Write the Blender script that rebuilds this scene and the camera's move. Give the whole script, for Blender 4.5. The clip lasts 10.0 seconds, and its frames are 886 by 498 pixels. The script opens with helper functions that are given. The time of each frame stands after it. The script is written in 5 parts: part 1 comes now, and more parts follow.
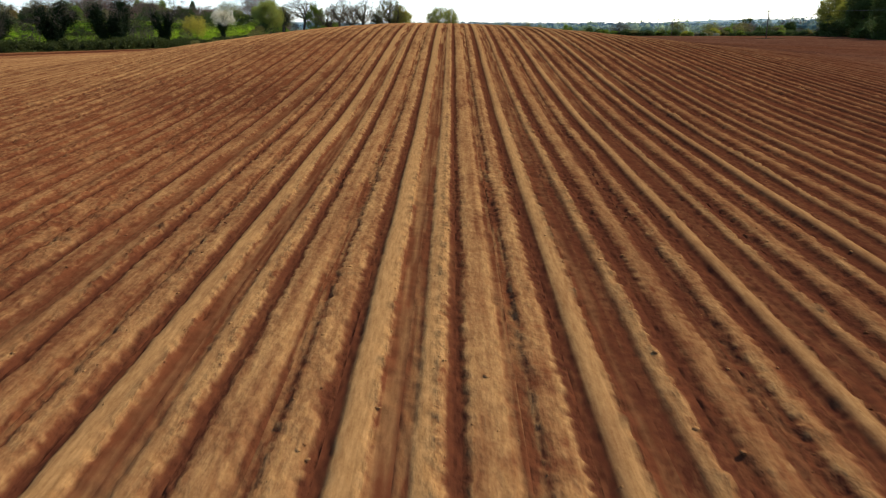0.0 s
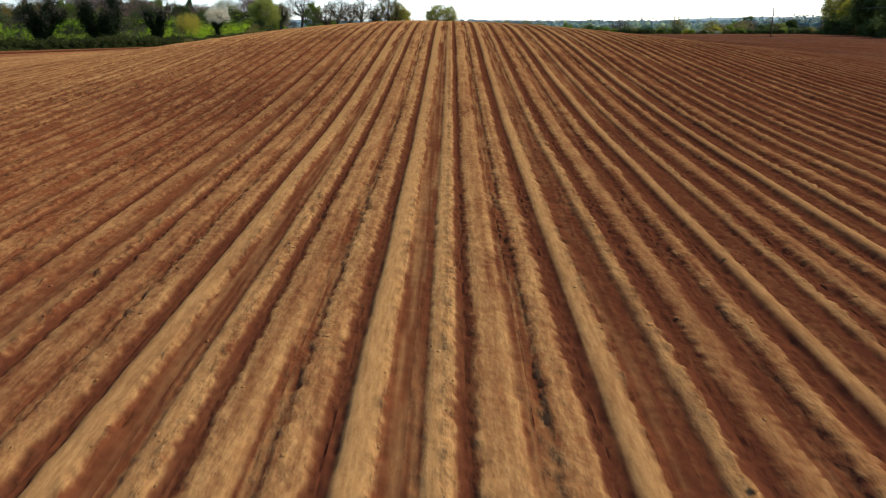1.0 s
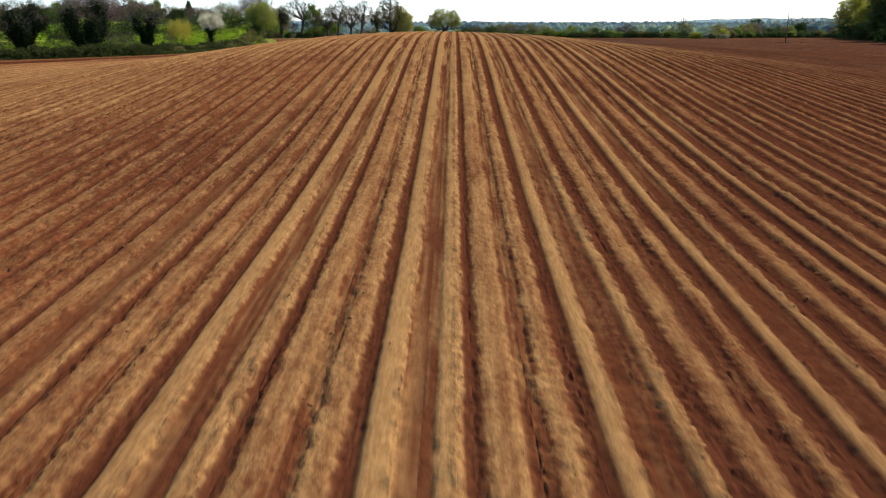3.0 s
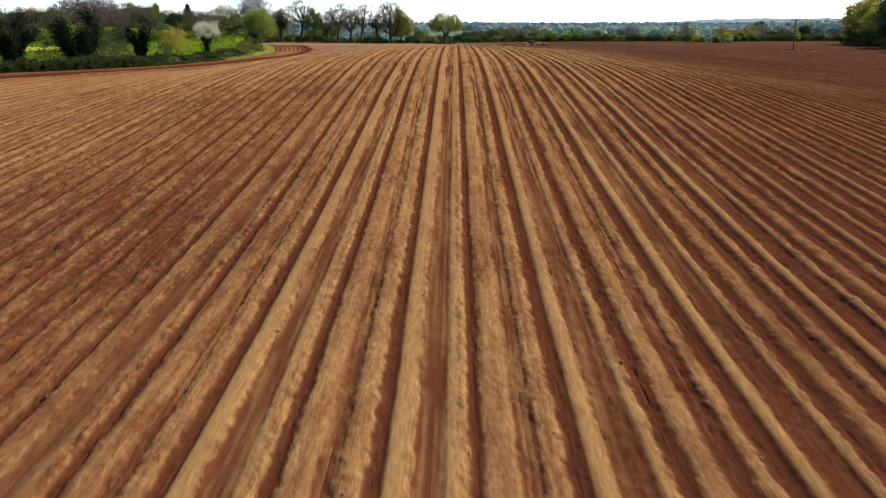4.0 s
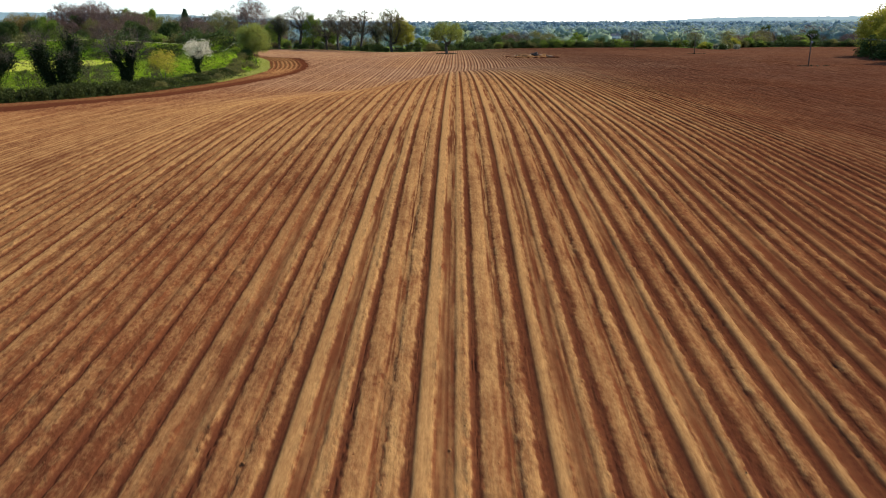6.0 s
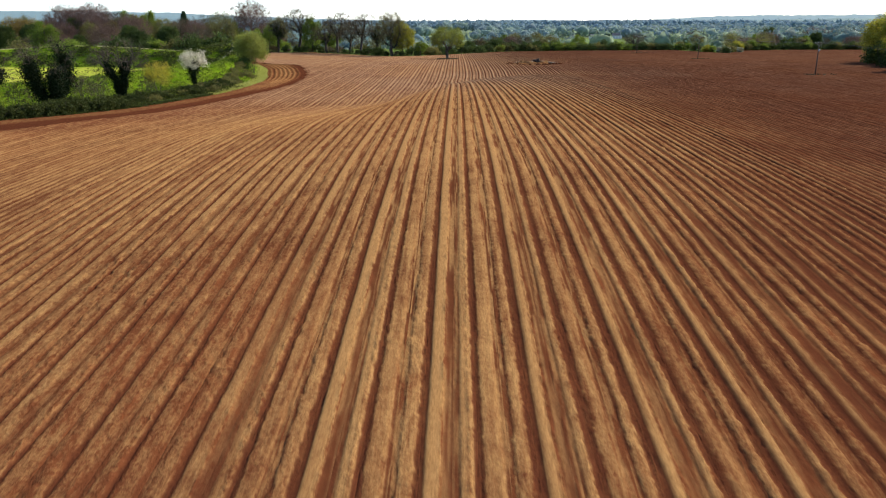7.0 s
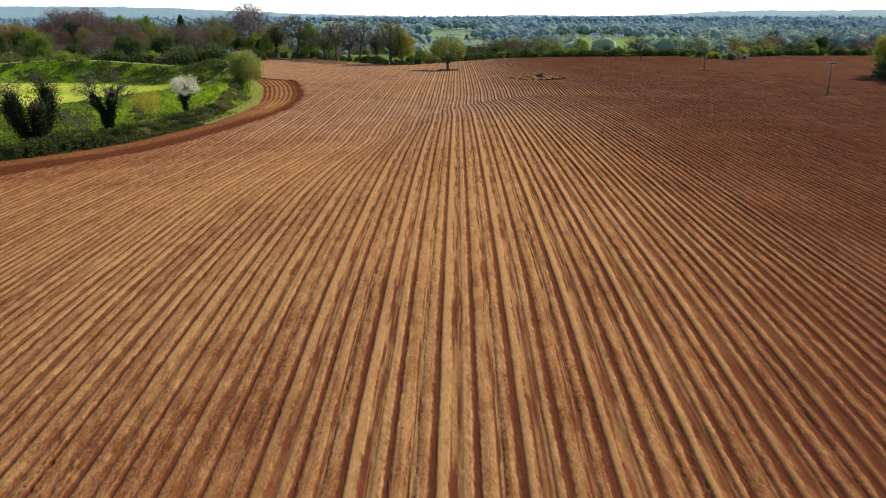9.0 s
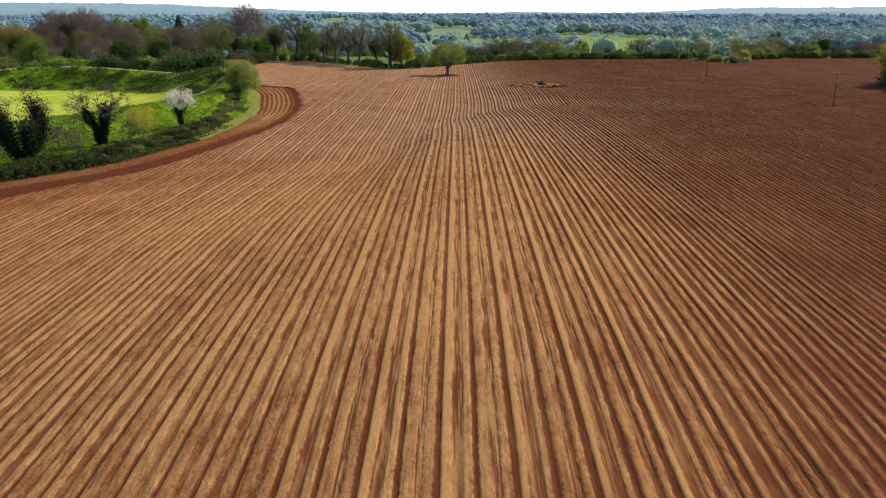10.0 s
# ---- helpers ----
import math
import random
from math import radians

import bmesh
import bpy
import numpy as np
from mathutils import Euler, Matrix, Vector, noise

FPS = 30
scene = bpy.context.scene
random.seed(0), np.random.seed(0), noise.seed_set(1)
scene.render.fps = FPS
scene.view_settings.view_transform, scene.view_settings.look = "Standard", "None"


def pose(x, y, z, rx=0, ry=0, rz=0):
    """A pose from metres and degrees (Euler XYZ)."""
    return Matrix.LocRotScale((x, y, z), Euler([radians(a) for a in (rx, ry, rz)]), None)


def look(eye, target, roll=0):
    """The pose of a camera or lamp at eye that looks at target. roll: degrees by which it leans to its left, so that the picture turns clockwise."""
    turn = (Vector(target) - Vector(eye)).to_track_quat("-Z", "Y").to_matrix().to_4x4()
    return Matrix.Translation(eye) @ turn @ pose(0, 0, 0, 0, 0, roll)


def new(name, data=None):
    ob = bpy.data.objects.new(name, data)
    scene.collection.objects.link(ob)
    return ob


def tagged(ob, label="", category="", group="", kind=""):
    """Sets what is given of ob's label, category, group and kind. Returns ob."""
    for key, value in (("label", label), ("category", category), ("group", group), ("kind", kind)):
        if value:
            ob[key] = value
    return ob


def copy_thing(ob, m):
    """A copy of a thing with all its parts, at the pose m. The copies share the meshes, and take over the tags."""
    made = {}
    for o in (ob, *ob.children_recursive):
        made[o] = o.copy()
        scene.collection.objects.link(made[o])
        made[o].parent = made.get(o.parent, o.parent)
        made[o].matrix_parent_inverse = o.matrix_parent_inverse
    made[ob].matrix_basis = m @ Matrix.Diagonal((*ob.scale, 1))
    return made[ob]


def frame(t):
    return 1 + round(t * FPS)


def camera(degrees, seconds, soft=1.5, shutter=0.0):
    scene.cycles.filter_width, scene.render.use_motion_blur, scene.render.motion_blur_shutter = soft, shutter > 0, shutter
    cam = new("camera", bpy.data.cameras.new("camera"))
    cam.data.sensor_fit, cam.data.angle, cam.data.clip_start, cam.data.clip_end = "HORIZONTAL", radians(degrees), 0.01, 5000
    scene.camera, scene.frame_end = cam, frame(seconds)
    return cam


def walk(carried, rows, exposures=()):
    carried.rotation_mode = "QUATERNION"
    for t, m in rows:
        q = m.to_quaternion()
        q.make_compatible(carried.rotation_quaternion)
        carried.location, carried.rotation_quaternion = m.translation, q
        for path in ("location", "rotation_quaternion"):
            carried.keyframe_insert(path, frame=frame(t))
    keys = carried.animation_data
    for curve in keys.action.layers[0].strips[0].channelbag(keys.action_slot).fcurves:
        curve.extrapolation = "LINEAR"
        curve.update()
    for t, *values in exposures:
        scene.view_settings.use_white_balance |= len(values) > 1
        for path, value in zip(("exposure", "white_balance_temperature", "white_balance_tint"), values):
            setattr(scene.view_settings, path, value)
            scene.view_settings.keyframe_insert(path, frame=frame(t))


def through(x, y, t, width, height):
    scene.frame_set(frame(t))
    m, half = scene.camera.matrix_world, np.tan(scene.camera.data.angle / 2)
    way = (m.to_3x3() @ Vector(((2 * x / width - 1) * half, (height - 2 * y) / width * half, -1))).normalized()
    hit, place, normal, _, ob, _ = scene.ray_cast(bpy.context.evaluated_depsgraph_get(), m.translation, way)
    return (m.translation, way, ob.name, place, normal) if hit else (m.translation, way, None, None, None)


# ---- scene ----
# camera: lens and flight (seconds, x, y, z, yaw, pitch, lean to the right)
cam = camera(60.0, 10.0, soft=1.15, shutter=0.35)
PATH = [
    (0.0, 0.000, -0.000, 6.000, -0.001, -16.413, -0.000),
    (0.5, -0.057, 1.945, 6.009, -0.076, -16.529, -0.003),
    (1.0, -0.100, 3.963, 6.003, -0.086, -16.570, -0.010),
    (1.5, -0.107, 6.030, 5.985, -0.031, -16.552, -0.021),
    (2.0, -0.078, 8.159, 6.076, 0.056, -16.503, -0.033),
    (2.5, -0.082, 10.293, 6.498, 0.092, -16.495, -0.034),
    (3.0, -0.106, 12.479, 7.183, 0.106, -16.507, -0.028),
    (3.5, -0.136, 14.766, 8.062, 0.121, -16.520, -0.016),
    (4.0, -0.159, 17.202, 9.067, 0.164, -16.512, -0.001),
    (4.5, -0.164, 19.669, 10.125, 0.225, -16.519, 0.019),
    (5.0, -0.158, 22.148, 11.266, 0.259, -16.491, 0.035),
    (5.5, -0.163, 24.506, 12.375, 0.276, -16.589, 0.055),
    (6.0, -0.202, 26.691, 13.525, 0.289, -16.671, 0.069),
    (6.5, -0.250, 28.763, 14.738, 0.305, -16.742, 0.080),
    (7.0, -0.285, 30.783, 16.031, 0.332, -16.809, 0.089),
    (7.5, -0.281, 32.811, 17.425, 0.369, -16.875, 0.097),
    (8.0, -0.294, 34.839, 18.936, 0.377, -16.974, 0.106),
    (8.5, -0.327, 36.807, 20.473, 0.379, -17.092, 0.107),
    (9.0, -0.371, 38.763, 22.053, 0.364, -17.216, 0.099),
    (9.5, -0.403, 40.681, 23.621, 0.347, -17.358, 0.072),
    (10.0, -0.412, 42.592, 25.220, 0.334, -17.491, 0.035),
]
walk(cam, [(t, pose(x, y, z, 0, 0, yaw) @ pose(0, 0, 0, 90 + pitch, 0, 0) @ pose(0, 0, 0, 0, 0, -lean)) for t, x, y, z, yaw, pitch, lean in PATH],
     exposures=[(0.0, 0.86), (2.0, 0.92), (4.5, 1.02), (7.0, 1.10), (10.0, 1.12)])

# ---- world, sun, exposure ----
SUN_AZ, SUN_EL = 52.0, 38.0          # degrees to the right of the flight line, and above the horizon
world = bpy.data.worlds.new("sky")
scene.world = world
world.use_nodes = True
wn = world.node_tree
sky = wn.nodes.new("ShaderNodeTexSky")
sky.sky_type = "NISHITA"
sky.sun_disc = False
sky.sun_elevation, sky.sun_rotation = radians(SUN_EL), radians(SUN_AZ)
sky.air_density, sky.dust_density, sky.ozone_density = 0.55, 0.5, 1.5
wn.nodes["Background"].inputs["Strength"].default_value = 0.15
wn.links.new(sky.outputs[0], wn.nodes["Background"].inputs["Color"])
sun = new("sun", bpy.data.lights.new("sun", "SUN"))
sun.data.energy, sun.data.angle, sun.data.color = 3.1, radians(0.53), (1.0, 0.91, 0.76)
sun.matrix_world = look((0, 0, 60), (-60 * math.sin(radians(SUN_AZ)), -60 * math.cos(radians(SUN_AZ)), 60 - 60 * math.tan(radians(SUN_EL))))


# ---- small tools ----
def ss(a, b, v):
    u = np.clip((np.asarray(v, float) - a) / (b - a), 0, 1)
    return u * u * (3 - 2 * u)


def vnoise(x, y, seed=0.0):
    """Smooth value noise from 0 to 1 on a unit lattice."""
    x, y = np.asarray(x, float), np.asarray(y, float)
    ix, iy = np.floor(x), np.floor(y)
    fx, fy = x - ix, y - iy
    fx, fy = fx * fx * (3 - 2 * fx), fy * fy * (3 - 2 * fy)

    def h(a, b):
        v = np.sin(a * 127.1 + b * 311.7 + seed * 74.7) * 43758.5453
        return v - np.floor(v)
    return (h(ix, iy) * (1 - fx) + h(ix + 1, iy) * fx) * (1 - fy) + (h(ix, iy + 1) * (1 - fx) + h(ix + 1, iy + 1) * fx) * fy


def mesh_np(name, verts, faces, material, parent=None, label="", smooth=True, attrs=None):
    """One mesh object from arrays of points and of faces with equal corners."""
    verts, faces = np.asarray(verts, np.float32), np.asarray(faces, np.int32)
    me = bpy.data.meshes.new(name)
    n, c = faces.shape
    me.vertices.add(len(verts))
    me.vertices.foreach_set("co", verts.ravel())
    me.loops.add(n * c)
    me.loops.foreach_set("vertex_index", faces.ravel())
    me.polygons.add(n)
    me.polygons.foreach_set("loop_start", np.arange(0, n * c, c, dtype=np.int32))
    me.polygons.foreach_set("use_smooth", np.full(n, smooth))
    me.materials.append(material)
    for key, values in (attrs or {}).items():
        at = me.attributes.new(key, "FLOAT", "POINT")
        at.data.foreach_set("value", np.asarray(values, np.float32))
    me.update(calc_edges=True)
    ob = new(name, me)
    if parent is not None:
        ob.parent = parent
    if label:
        ob["label"] = label
    return ob


def part(name, bm, material, parent=None, label="", smooth=False):
    """Links a bmesh as one mesh object under a thing or a part."""
    me = bpy.data.meshes.new(name)
    bm.to_mesh(me)
    bm.free()
    me.materials.append(material)
    me.polygons.foreach_set("use_smooth", [smooth] * len(me.polygons))
    ob = new(name, me)
    if parent is not None:
        ob.parent = parent
    if label:
        ob["label"] = label
    return ob


def thing(name, m, label, category, group="", kind=""):
    ob = new(name)
    ob.empty_display_size = 0.5
    ob.matrix_basis = m
    return tagged(ob, label, category, group, kind)


def grid_faces(nu, nv):
    """Quads of a grid whose points run over v first."""
    i = np.arange(nu - 1)[:, None] * nv + np.arange(nv - 1)[None]
    i = i.ravel()
    return np.stack([i, i + nv, i + nv + 1, i + 1], 1)


def tube(bm, a, b, ra, rb, sides=6):
    """A tapered stick from a to b."""
    a, b = Vector(a), Vector(b)
    q = (b - a).to_track_quat("Z", "Y")
    ring = [[bm.verts.new(p + q @ Vector((r * math.cos(t), r * math.sin(t), 0))) for t in (2 * math.pi * i / sides for i in range(sides))] for p, r in ((a, ra), (b, rb))]
    for i in range(sides):
        j = (i + 1) % sides
        bm.faces.new((ring[0][i], ring[0][j], ring[1][j], ring[1][i]))
    bm.faces.new(ring[1])
    bm.faces.new(ring[0][::-1])


def box(bm, cx, cy, cz, sx, sy, sz, bevel=0.0):
    made = bmesh.ops.create_cube(bm, size=1.0, matrix=Matrix.Translation((cx, cy, cz)) @ Matrix.Diagonal((sx, sy, sz, 1)))
    if bevel:
        edges = list({e for v in made["verts"] for e in v.link_edges})
        bmesh.ops.bevel(bm, geom=edges, offset=bevel, segments=1, affect="EDGES")


# ---- materials ----
def material(name, roughness=0.9):
    m = bpy.data.materials.new(name)
    m.use_nodes = True
    b = m.node_tree.nodes["Principled BSDF"]
    b.inputs["Roughness"].default_value = roughness
    b.inputs["Specular IOR Level"].default_value = 0.2
    return m, m.node_tree, b


def node(nt, kind, **inputs):
    n = nt.nodes.new(kind)
    for key, value in inputs.items():
        n.inputs[key.replace("_", " ")].default_value = value
    return n


def noise_of(nt, vector, scale, detail=4.0, rough=0.55):
    n = node(nt, "ShaderNodeTexNoise", Scale=scale, Detail=detail, Roughness=rough)
    nt.links.new(vector, n.inputs["Vector"])
    return n.outputs["Fac"]


def mixed(nt, fac, a, b):
    m = nt.nodes.new("ShaderNodeMix")
    m.data_type = "RGBA"
    for socket, value in ((m.inputs["Factor"], fac), (m.inputs["A"], a), (m.inputs["B"], b)):
        if isinstance(value, bpy.types.NodeSocket):
            nt.links.new(value, socket)
        elif isinstance(value, tuple):
            socket.default_value = (*value, 1)
        else:
            socket.default_value = value
    return m.outputs["Result"]


def maths(nt, op, a, b, clamp=False):
    m = nt.nodes.new("ShaderNodeMath")
    m.operation, m.use_clamp = op, clamp
    for i, value in enumerate((a, b)):
        if isinstance(value, bpy.types.NodeSocket):
            nt.links.new(value, m.inputs[i])
        else:
            m.inputs[i].default_value = value
    return m.outputs[0]


def spread(nt, value, low, high):
    """Stretches the values from low to high over 0 to 1."""
    r = node(nt, "ShaderNodeMapRange", From_Min=low, From_Max=high)
    nt.links.new(value, r.inputs["Value"])
    return r.outputs["Result"]


def bumped(nt, b, height, distance, strength=1.0):
    n = node(nt, "ShaderNodeBump", Distance=distance, Strength=strength)
    nt.links.new(height, n.inputs["Height"])
    nt.links.new(n.outputs[0], b.inputs["Normal"])


def place(nt, stretch=None):
    g = nt.nodes.new("ShaderNodeNewGeometry")
    if stretch is None:
        return g.outputs["Position"]
    v = nt.nodes.new("ShaderNodeVectorMath")
    v.operation = "MULTIPLY"
    v.inputs[1].default_value = stretch
    nt.links.new(g.outputs["Position"], v.inputs[0])
    return v.outputs[0]


def attribute(nt, name):
    a = nt.nodes.new("ShaderNodeAttribute")
    a.attribute_name = name
    return a.outputs["Fac"]


def soil_material():
    m, nt, b = material("ploughed_soil", 1.0)
    b.inputs["Specular IOR Level"].default_value = 0.0
    p = place(nt)
    crust, rough, damp_shade = attribute(nt, "crust"), attribute(nt, "rough"), attribute(nt, "damp_shade")
    patches = noise_of(nt, p, 0.11, 4.0)
    streaks = noise_of(nt, place(nt, (7.0, 0.30, 1.0)), 1.0, 4.0, 0.6)
    clods = noise_of(nt, place(nt, (8.0, 5.0, 8.0)), 1.0, 2.5, 0.55)
    lumps = noise_of(nt, place(nt, (2.6, 0.6, 2.6)), 1.0, 3.0, 0.55)
    grains = noise_of(nt, p, 26.0, 2.0, 0.5)
    dry = maths(nt, "ADD", crust, maths(nt, "MULTIPLY", maths(nt, "SUBTRACT", streaks, 0.5), 0.8))
    dry = maths(nt, "ADD", dry, maths(nt, "MULTIPLY", maths(nt, "SUBTRACT", spread(nt, lumps, 0.35, 0.65), 0.5), maths(nt, "ADD", maths(nt, "MULTIPLY", rough, 0.40), 0.16)))
    # clod colour follows the relief, shade in the gaps painted darker
    dry = maths(nt, "ADD", dry, maths(nt, "MULTIPLY", maths(nt, "SUBTRACT", spread(nt, clods, 0.36, 0.64), 0.5), maths(nt, "ADD", maths(nt, "MULTIPLY", rough, 0.30), 0.08)))
    # dark pockets: shadow between clods put into the colour
    pockets = spread(nt, noise_of(nt, place(nt, (3.4, 2.0, 3.4)), 1.0, 1.5, 0.5), 0.60, 0.70)
    dry = maths(nt, "SUBTRACT", dry, maths(nt, "MULTIPLY", pockets, maths(nt, "MULTIPLY", rough, 0.28)))
    dry = maths(nt, "ADD", dry, maths(nt, "MULTIPLY", maths(nt, "SUBTRACT", patches, 0.5), 0.6), clamp=True)
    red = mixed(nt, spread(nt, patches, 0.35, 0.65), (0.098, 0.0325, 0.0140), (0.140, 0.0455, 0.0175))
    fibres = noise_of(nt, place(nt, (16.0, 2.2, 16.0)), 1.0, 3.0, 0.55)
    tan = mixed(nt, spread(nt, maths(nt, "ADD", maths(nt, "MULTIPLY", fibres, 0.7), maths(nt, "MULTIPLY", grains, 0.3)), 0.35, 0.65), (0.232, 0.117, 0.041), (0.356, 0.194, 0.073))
    # dark share: moist soil together with shade painted into the colour
    wet_shade = maths(nt, "MULTIPLY", damp_shade, maths(nt, "ADD", maths(nt, "MULTIPLY", spread(nt, maths(nt, "ADD", maths(nt, "MULTIPLY", streaks, 0.5), maths(nt, "MULTIPLY", clods, 0.5)), 0.36, 0.64), 0.75), 0.5), clamp=True)
    # greyer mix stands for haze over the far soil
    nt.links.new(mixed(nt, wet_shade, mixed(nt, attribute(nt, "haze_dull"), mixed(nt, dry, red, tan), mixed(nt, dry, (0.098, 0.046, 0.028), (0.262, 0.166, 0.104))), (0.068, 0.0212, 0.0105)), b.inputs["Base Color"])
    height = maths(nt, "ADD", clods, maths(nt, "MULTIPLY", grains, 0.12))
    bumped(nt, b, maths(nt, "MULTIPLY", height, maths(nt, "ADD", rough, 0.10)), 0.06, 0.8)
    return m


def grass_material(name, low, high, tufts, scale=1.3, relief=0.25):
    m, nt, b = material(name, 1.0)
    b.inputs["Specular IOR Level"].default_value = 0.0
    p = place(nt)
    patches = noise_of(nt, p, 0.06, 4.0)
    fine = noise_of(nt, p, scale, 5.0, 0.65)
    c = mixed(nt, spread(nt, patches, 0.35, 0.65), low, high)
    c = mixed(nt, spread(nt, fine, 0.45, 0.75), c, tufts)
    nt.links.new(c, b.inputs["Base Color"])
    bumped(nt, b, fine, relief, 0.8)
    return m


def leaf_material(name, dark, light, through=0.35, spread_by=0.5):
    m, nt, b = material(name, 0.7)
    b.inputs["Specular IOR Level"].default_value = 0.1
    out = nt.nodes["Material Output"]
    info = nt.nodes.new("ShaderNodeObjectInfo")
    g = nt.nodes.new("ShaderNodeNewGeometry")
    f = maths(nt, "ADD", maths(nt, "MULTIPLY", g.outputs["Random Per Island"], 1 - spread_by), maths(nt, "MULTIPLY", info.outputs["Random"], spread_by))
    c = mixed(nt, f, dark, light)
    nt.links.new(c, b.inputs["Base Color"])
    t = nt.nodes.new("ShaderNodeBsdfTranslucent")
    nt.links.new(c, t.inputs["Color"])
    mx = nt.nodes.new("ShaderNodeMixShader")
    mx.inputs[0].default_value = through
    nt.links.new(b.outputs[0], mx.inputs[1])
    nt.links.new(t.outputs[0], mx.inputs[2])
    nt.links.new(mx.outputs[0], out.inputs["Surface"])
    return m


def bark_material(name, dark, light):
    m, nt, b = material(name, 0.95)
    b.inputs["Specular IOR Level"].default_value = 0.05
    f = noise_of(nt, place(nt, (1.0, 1.0, 0.25)), 5.0, 4.0)
    nt.links.new(mixed(nt, spread(nt, f, 0.3, 0.7), dark, light), b.inputs["Base Color"])
    bumped(nt, b, f, 0.04, 0.8)
    return m


def plain_material(name, a, b_, roughness=0.6, metal=0.0, scale=9.0):
    m, nt, b = material(name, roughness)
    b.inputs["Metallic"].default_value = metal
    f = noise_of(nt, place(nt), scale, 4.0)
    nt.links.new(mixed(nt, f, a, b_), b.inputs["Base Color"])
    return m


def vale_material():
    """Meadows and woods more than a kilometre off, with the air's haze mixed into the colour."""
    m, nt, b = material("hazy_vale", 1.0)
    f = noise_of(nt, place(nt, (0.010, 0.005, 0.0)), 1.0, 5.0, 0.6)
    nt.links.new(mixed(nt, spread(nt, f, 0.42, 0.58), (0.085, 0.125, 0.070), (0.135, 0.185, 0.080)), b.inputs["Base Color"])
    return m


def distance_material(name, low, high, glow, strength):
    """Land some kilometres off; its emission stands for the light of the air in between."""
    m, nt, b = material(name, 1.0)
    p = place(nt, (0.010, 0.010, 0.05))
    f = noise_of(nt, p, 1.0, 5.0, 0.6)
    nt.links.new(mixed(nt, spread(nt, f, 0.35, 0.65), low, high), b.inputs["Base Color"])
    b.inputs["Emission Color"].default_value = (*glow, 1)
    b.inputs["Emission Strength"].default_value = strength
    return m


SOIL = soil_material()
ROUGH_GRASS = grass_material("rough_grass", (0.050, 0.110, 0.010), (0.095, 0.175, 0.014), (0.14, 0.20, 0.025), 0.9, 0.6)
LAWN = grass_material("mown_grass", (0.20, 0.265, 0.022), (0.31, 0.335, 0.040), (0.38, 0.37, 0.075), 0.25, 0.05)
LONG_GRASS = grass_material("long_bank_grass", (0.055, 0.108, 0.005), (0.115, 0.190, 0.008), (0.20, 0.25, 0.025), 0.55, 0.9)
WORN_PATH = grass_material("worn_path", (0.26, 0.24, 0.12), (0.32, 0.28, 0.15), (0.22, 0.25, 0.08), 1.5, 0.05)
FAR_LAND = grass_material("valley_floor", (0.075, 0.115, 0.026), (0.105, 0.150, 0.034), (0.10, 0.115, 0.042), 0.03, 0.5)
FAR_MEADOW = grass_material("valley_meadow", (0.130, 0.190, 0.060), (0.175, 0.235, 0.070), (0.15, 0.20, 0.075), 0.05, 0.2)
VALE = vale_material()
BARK = bark_material("grey_bark", (0.05, 0.040, 0.032), (0.13, 0.11, 0.085))
TWIG_GREY = bark_material("grey_brown_twigs", (0.072, 0.058, 0.038), (0.142, 0.114, 0.072))
TWIG_PURPLE = bark_material("purple_twigs", (0.098, 0.064, 0.052), (0.20, 0.136, 0.108))
IVY = leaf_material("ivy_leaves", (0.007, 0.014, 0.004), (0.024, 0.038, 0.010), 0.15)
DARK_LEAF = leaf_material("dark_evergreen_leaves", (0.032, 0.052, 0.014), (0.090, 0.125, 0.030), 0.4)
GREEN_LEAF = leaf_material("spring_green_leaves", (0.085, 0.132, 0.018), (0.21, 0.27, 0.038), 0.5)
OLIVE_LEAF = leaf_material("olive_bud_leaves", (0.105, 0.102, 0.034), (0.22, 0.205, 0.060), 0.55)
FIELD_LEAF = leaf_material("young_field_tree_leaves", (0.105, 0.130, 0.020), (0.26, 0.285, 0.045), 0.55)
YELLOW_LEAF = leaf_material("yellow_green_leaves", (0.180, 0.185, 0.022), (0.38, 0.350, 0.042), 0.5)
ORANGE_LEAF = leaf_material("russet_catkins", (0.135, 0.098, 0.032), (0.26, 0.185, 0.048), 0.45)
OCHRE_LEAF = leaf_material("ochre_young_leaves", (0.34, 0.28, 0.030), (0.55, 0.45, 0.055), 0.5)
BLOSSOM = leaf_material("white_blossom", (0.70, 0.63, 0.45), (0.86, 0.80, 0.60), 0.65)
WILLOW_LEAF = leaf_material("willow_leaves", (0.165, 0.195, 0.038), (0.30, 0.315, 0.070), 0.6)
CONIFER_LEAF = leaf_material("conifer_needles", (0.028, 0.055, 0.022), (0.065, 0.10, 0.038), 0.2)
BUD_TWIG = leaf_material("budding_twigs", (0.086, 0.070, 0.036), (0.18, 0.146, 0.072), 0.35)
PURPLE_BUD = leaf_material("purple_buds", (0.118, 0.070, 0.056), (0.215, 0.124, 0.098), 0.4)
POLE_WOOD = bark_material("weathered_pole_wood", (0.07, 0.05, 0.035), (0.13, 0.10, 0.075))
STEEL = plain_material("galvanised_steel", (0.35, 0.36, 0.37), (0.50, 0.50, 0.50), 0.45, 0.8)
PORCELAIN = plain_material("pale_porcelain", (0.65, 0.65, 0.62), (0.75, 0.75, 0.72), 0.25)
WIRE = plain_material("dull_wire", (0.10, 0.10, 0.10), (0.16, 0.16, 0.16), 0.5, 0.6)
DEAD_WOOD = bark_material("bleached_dead_wood", (0.20, 0.13, 0.075), (0.40, 0.29, 0.185))
ROTTEN_WOOD = bark_material("dark_stump_wood", (0.03, 0.022, 0.016), (0.08, 0.06, 0.045))
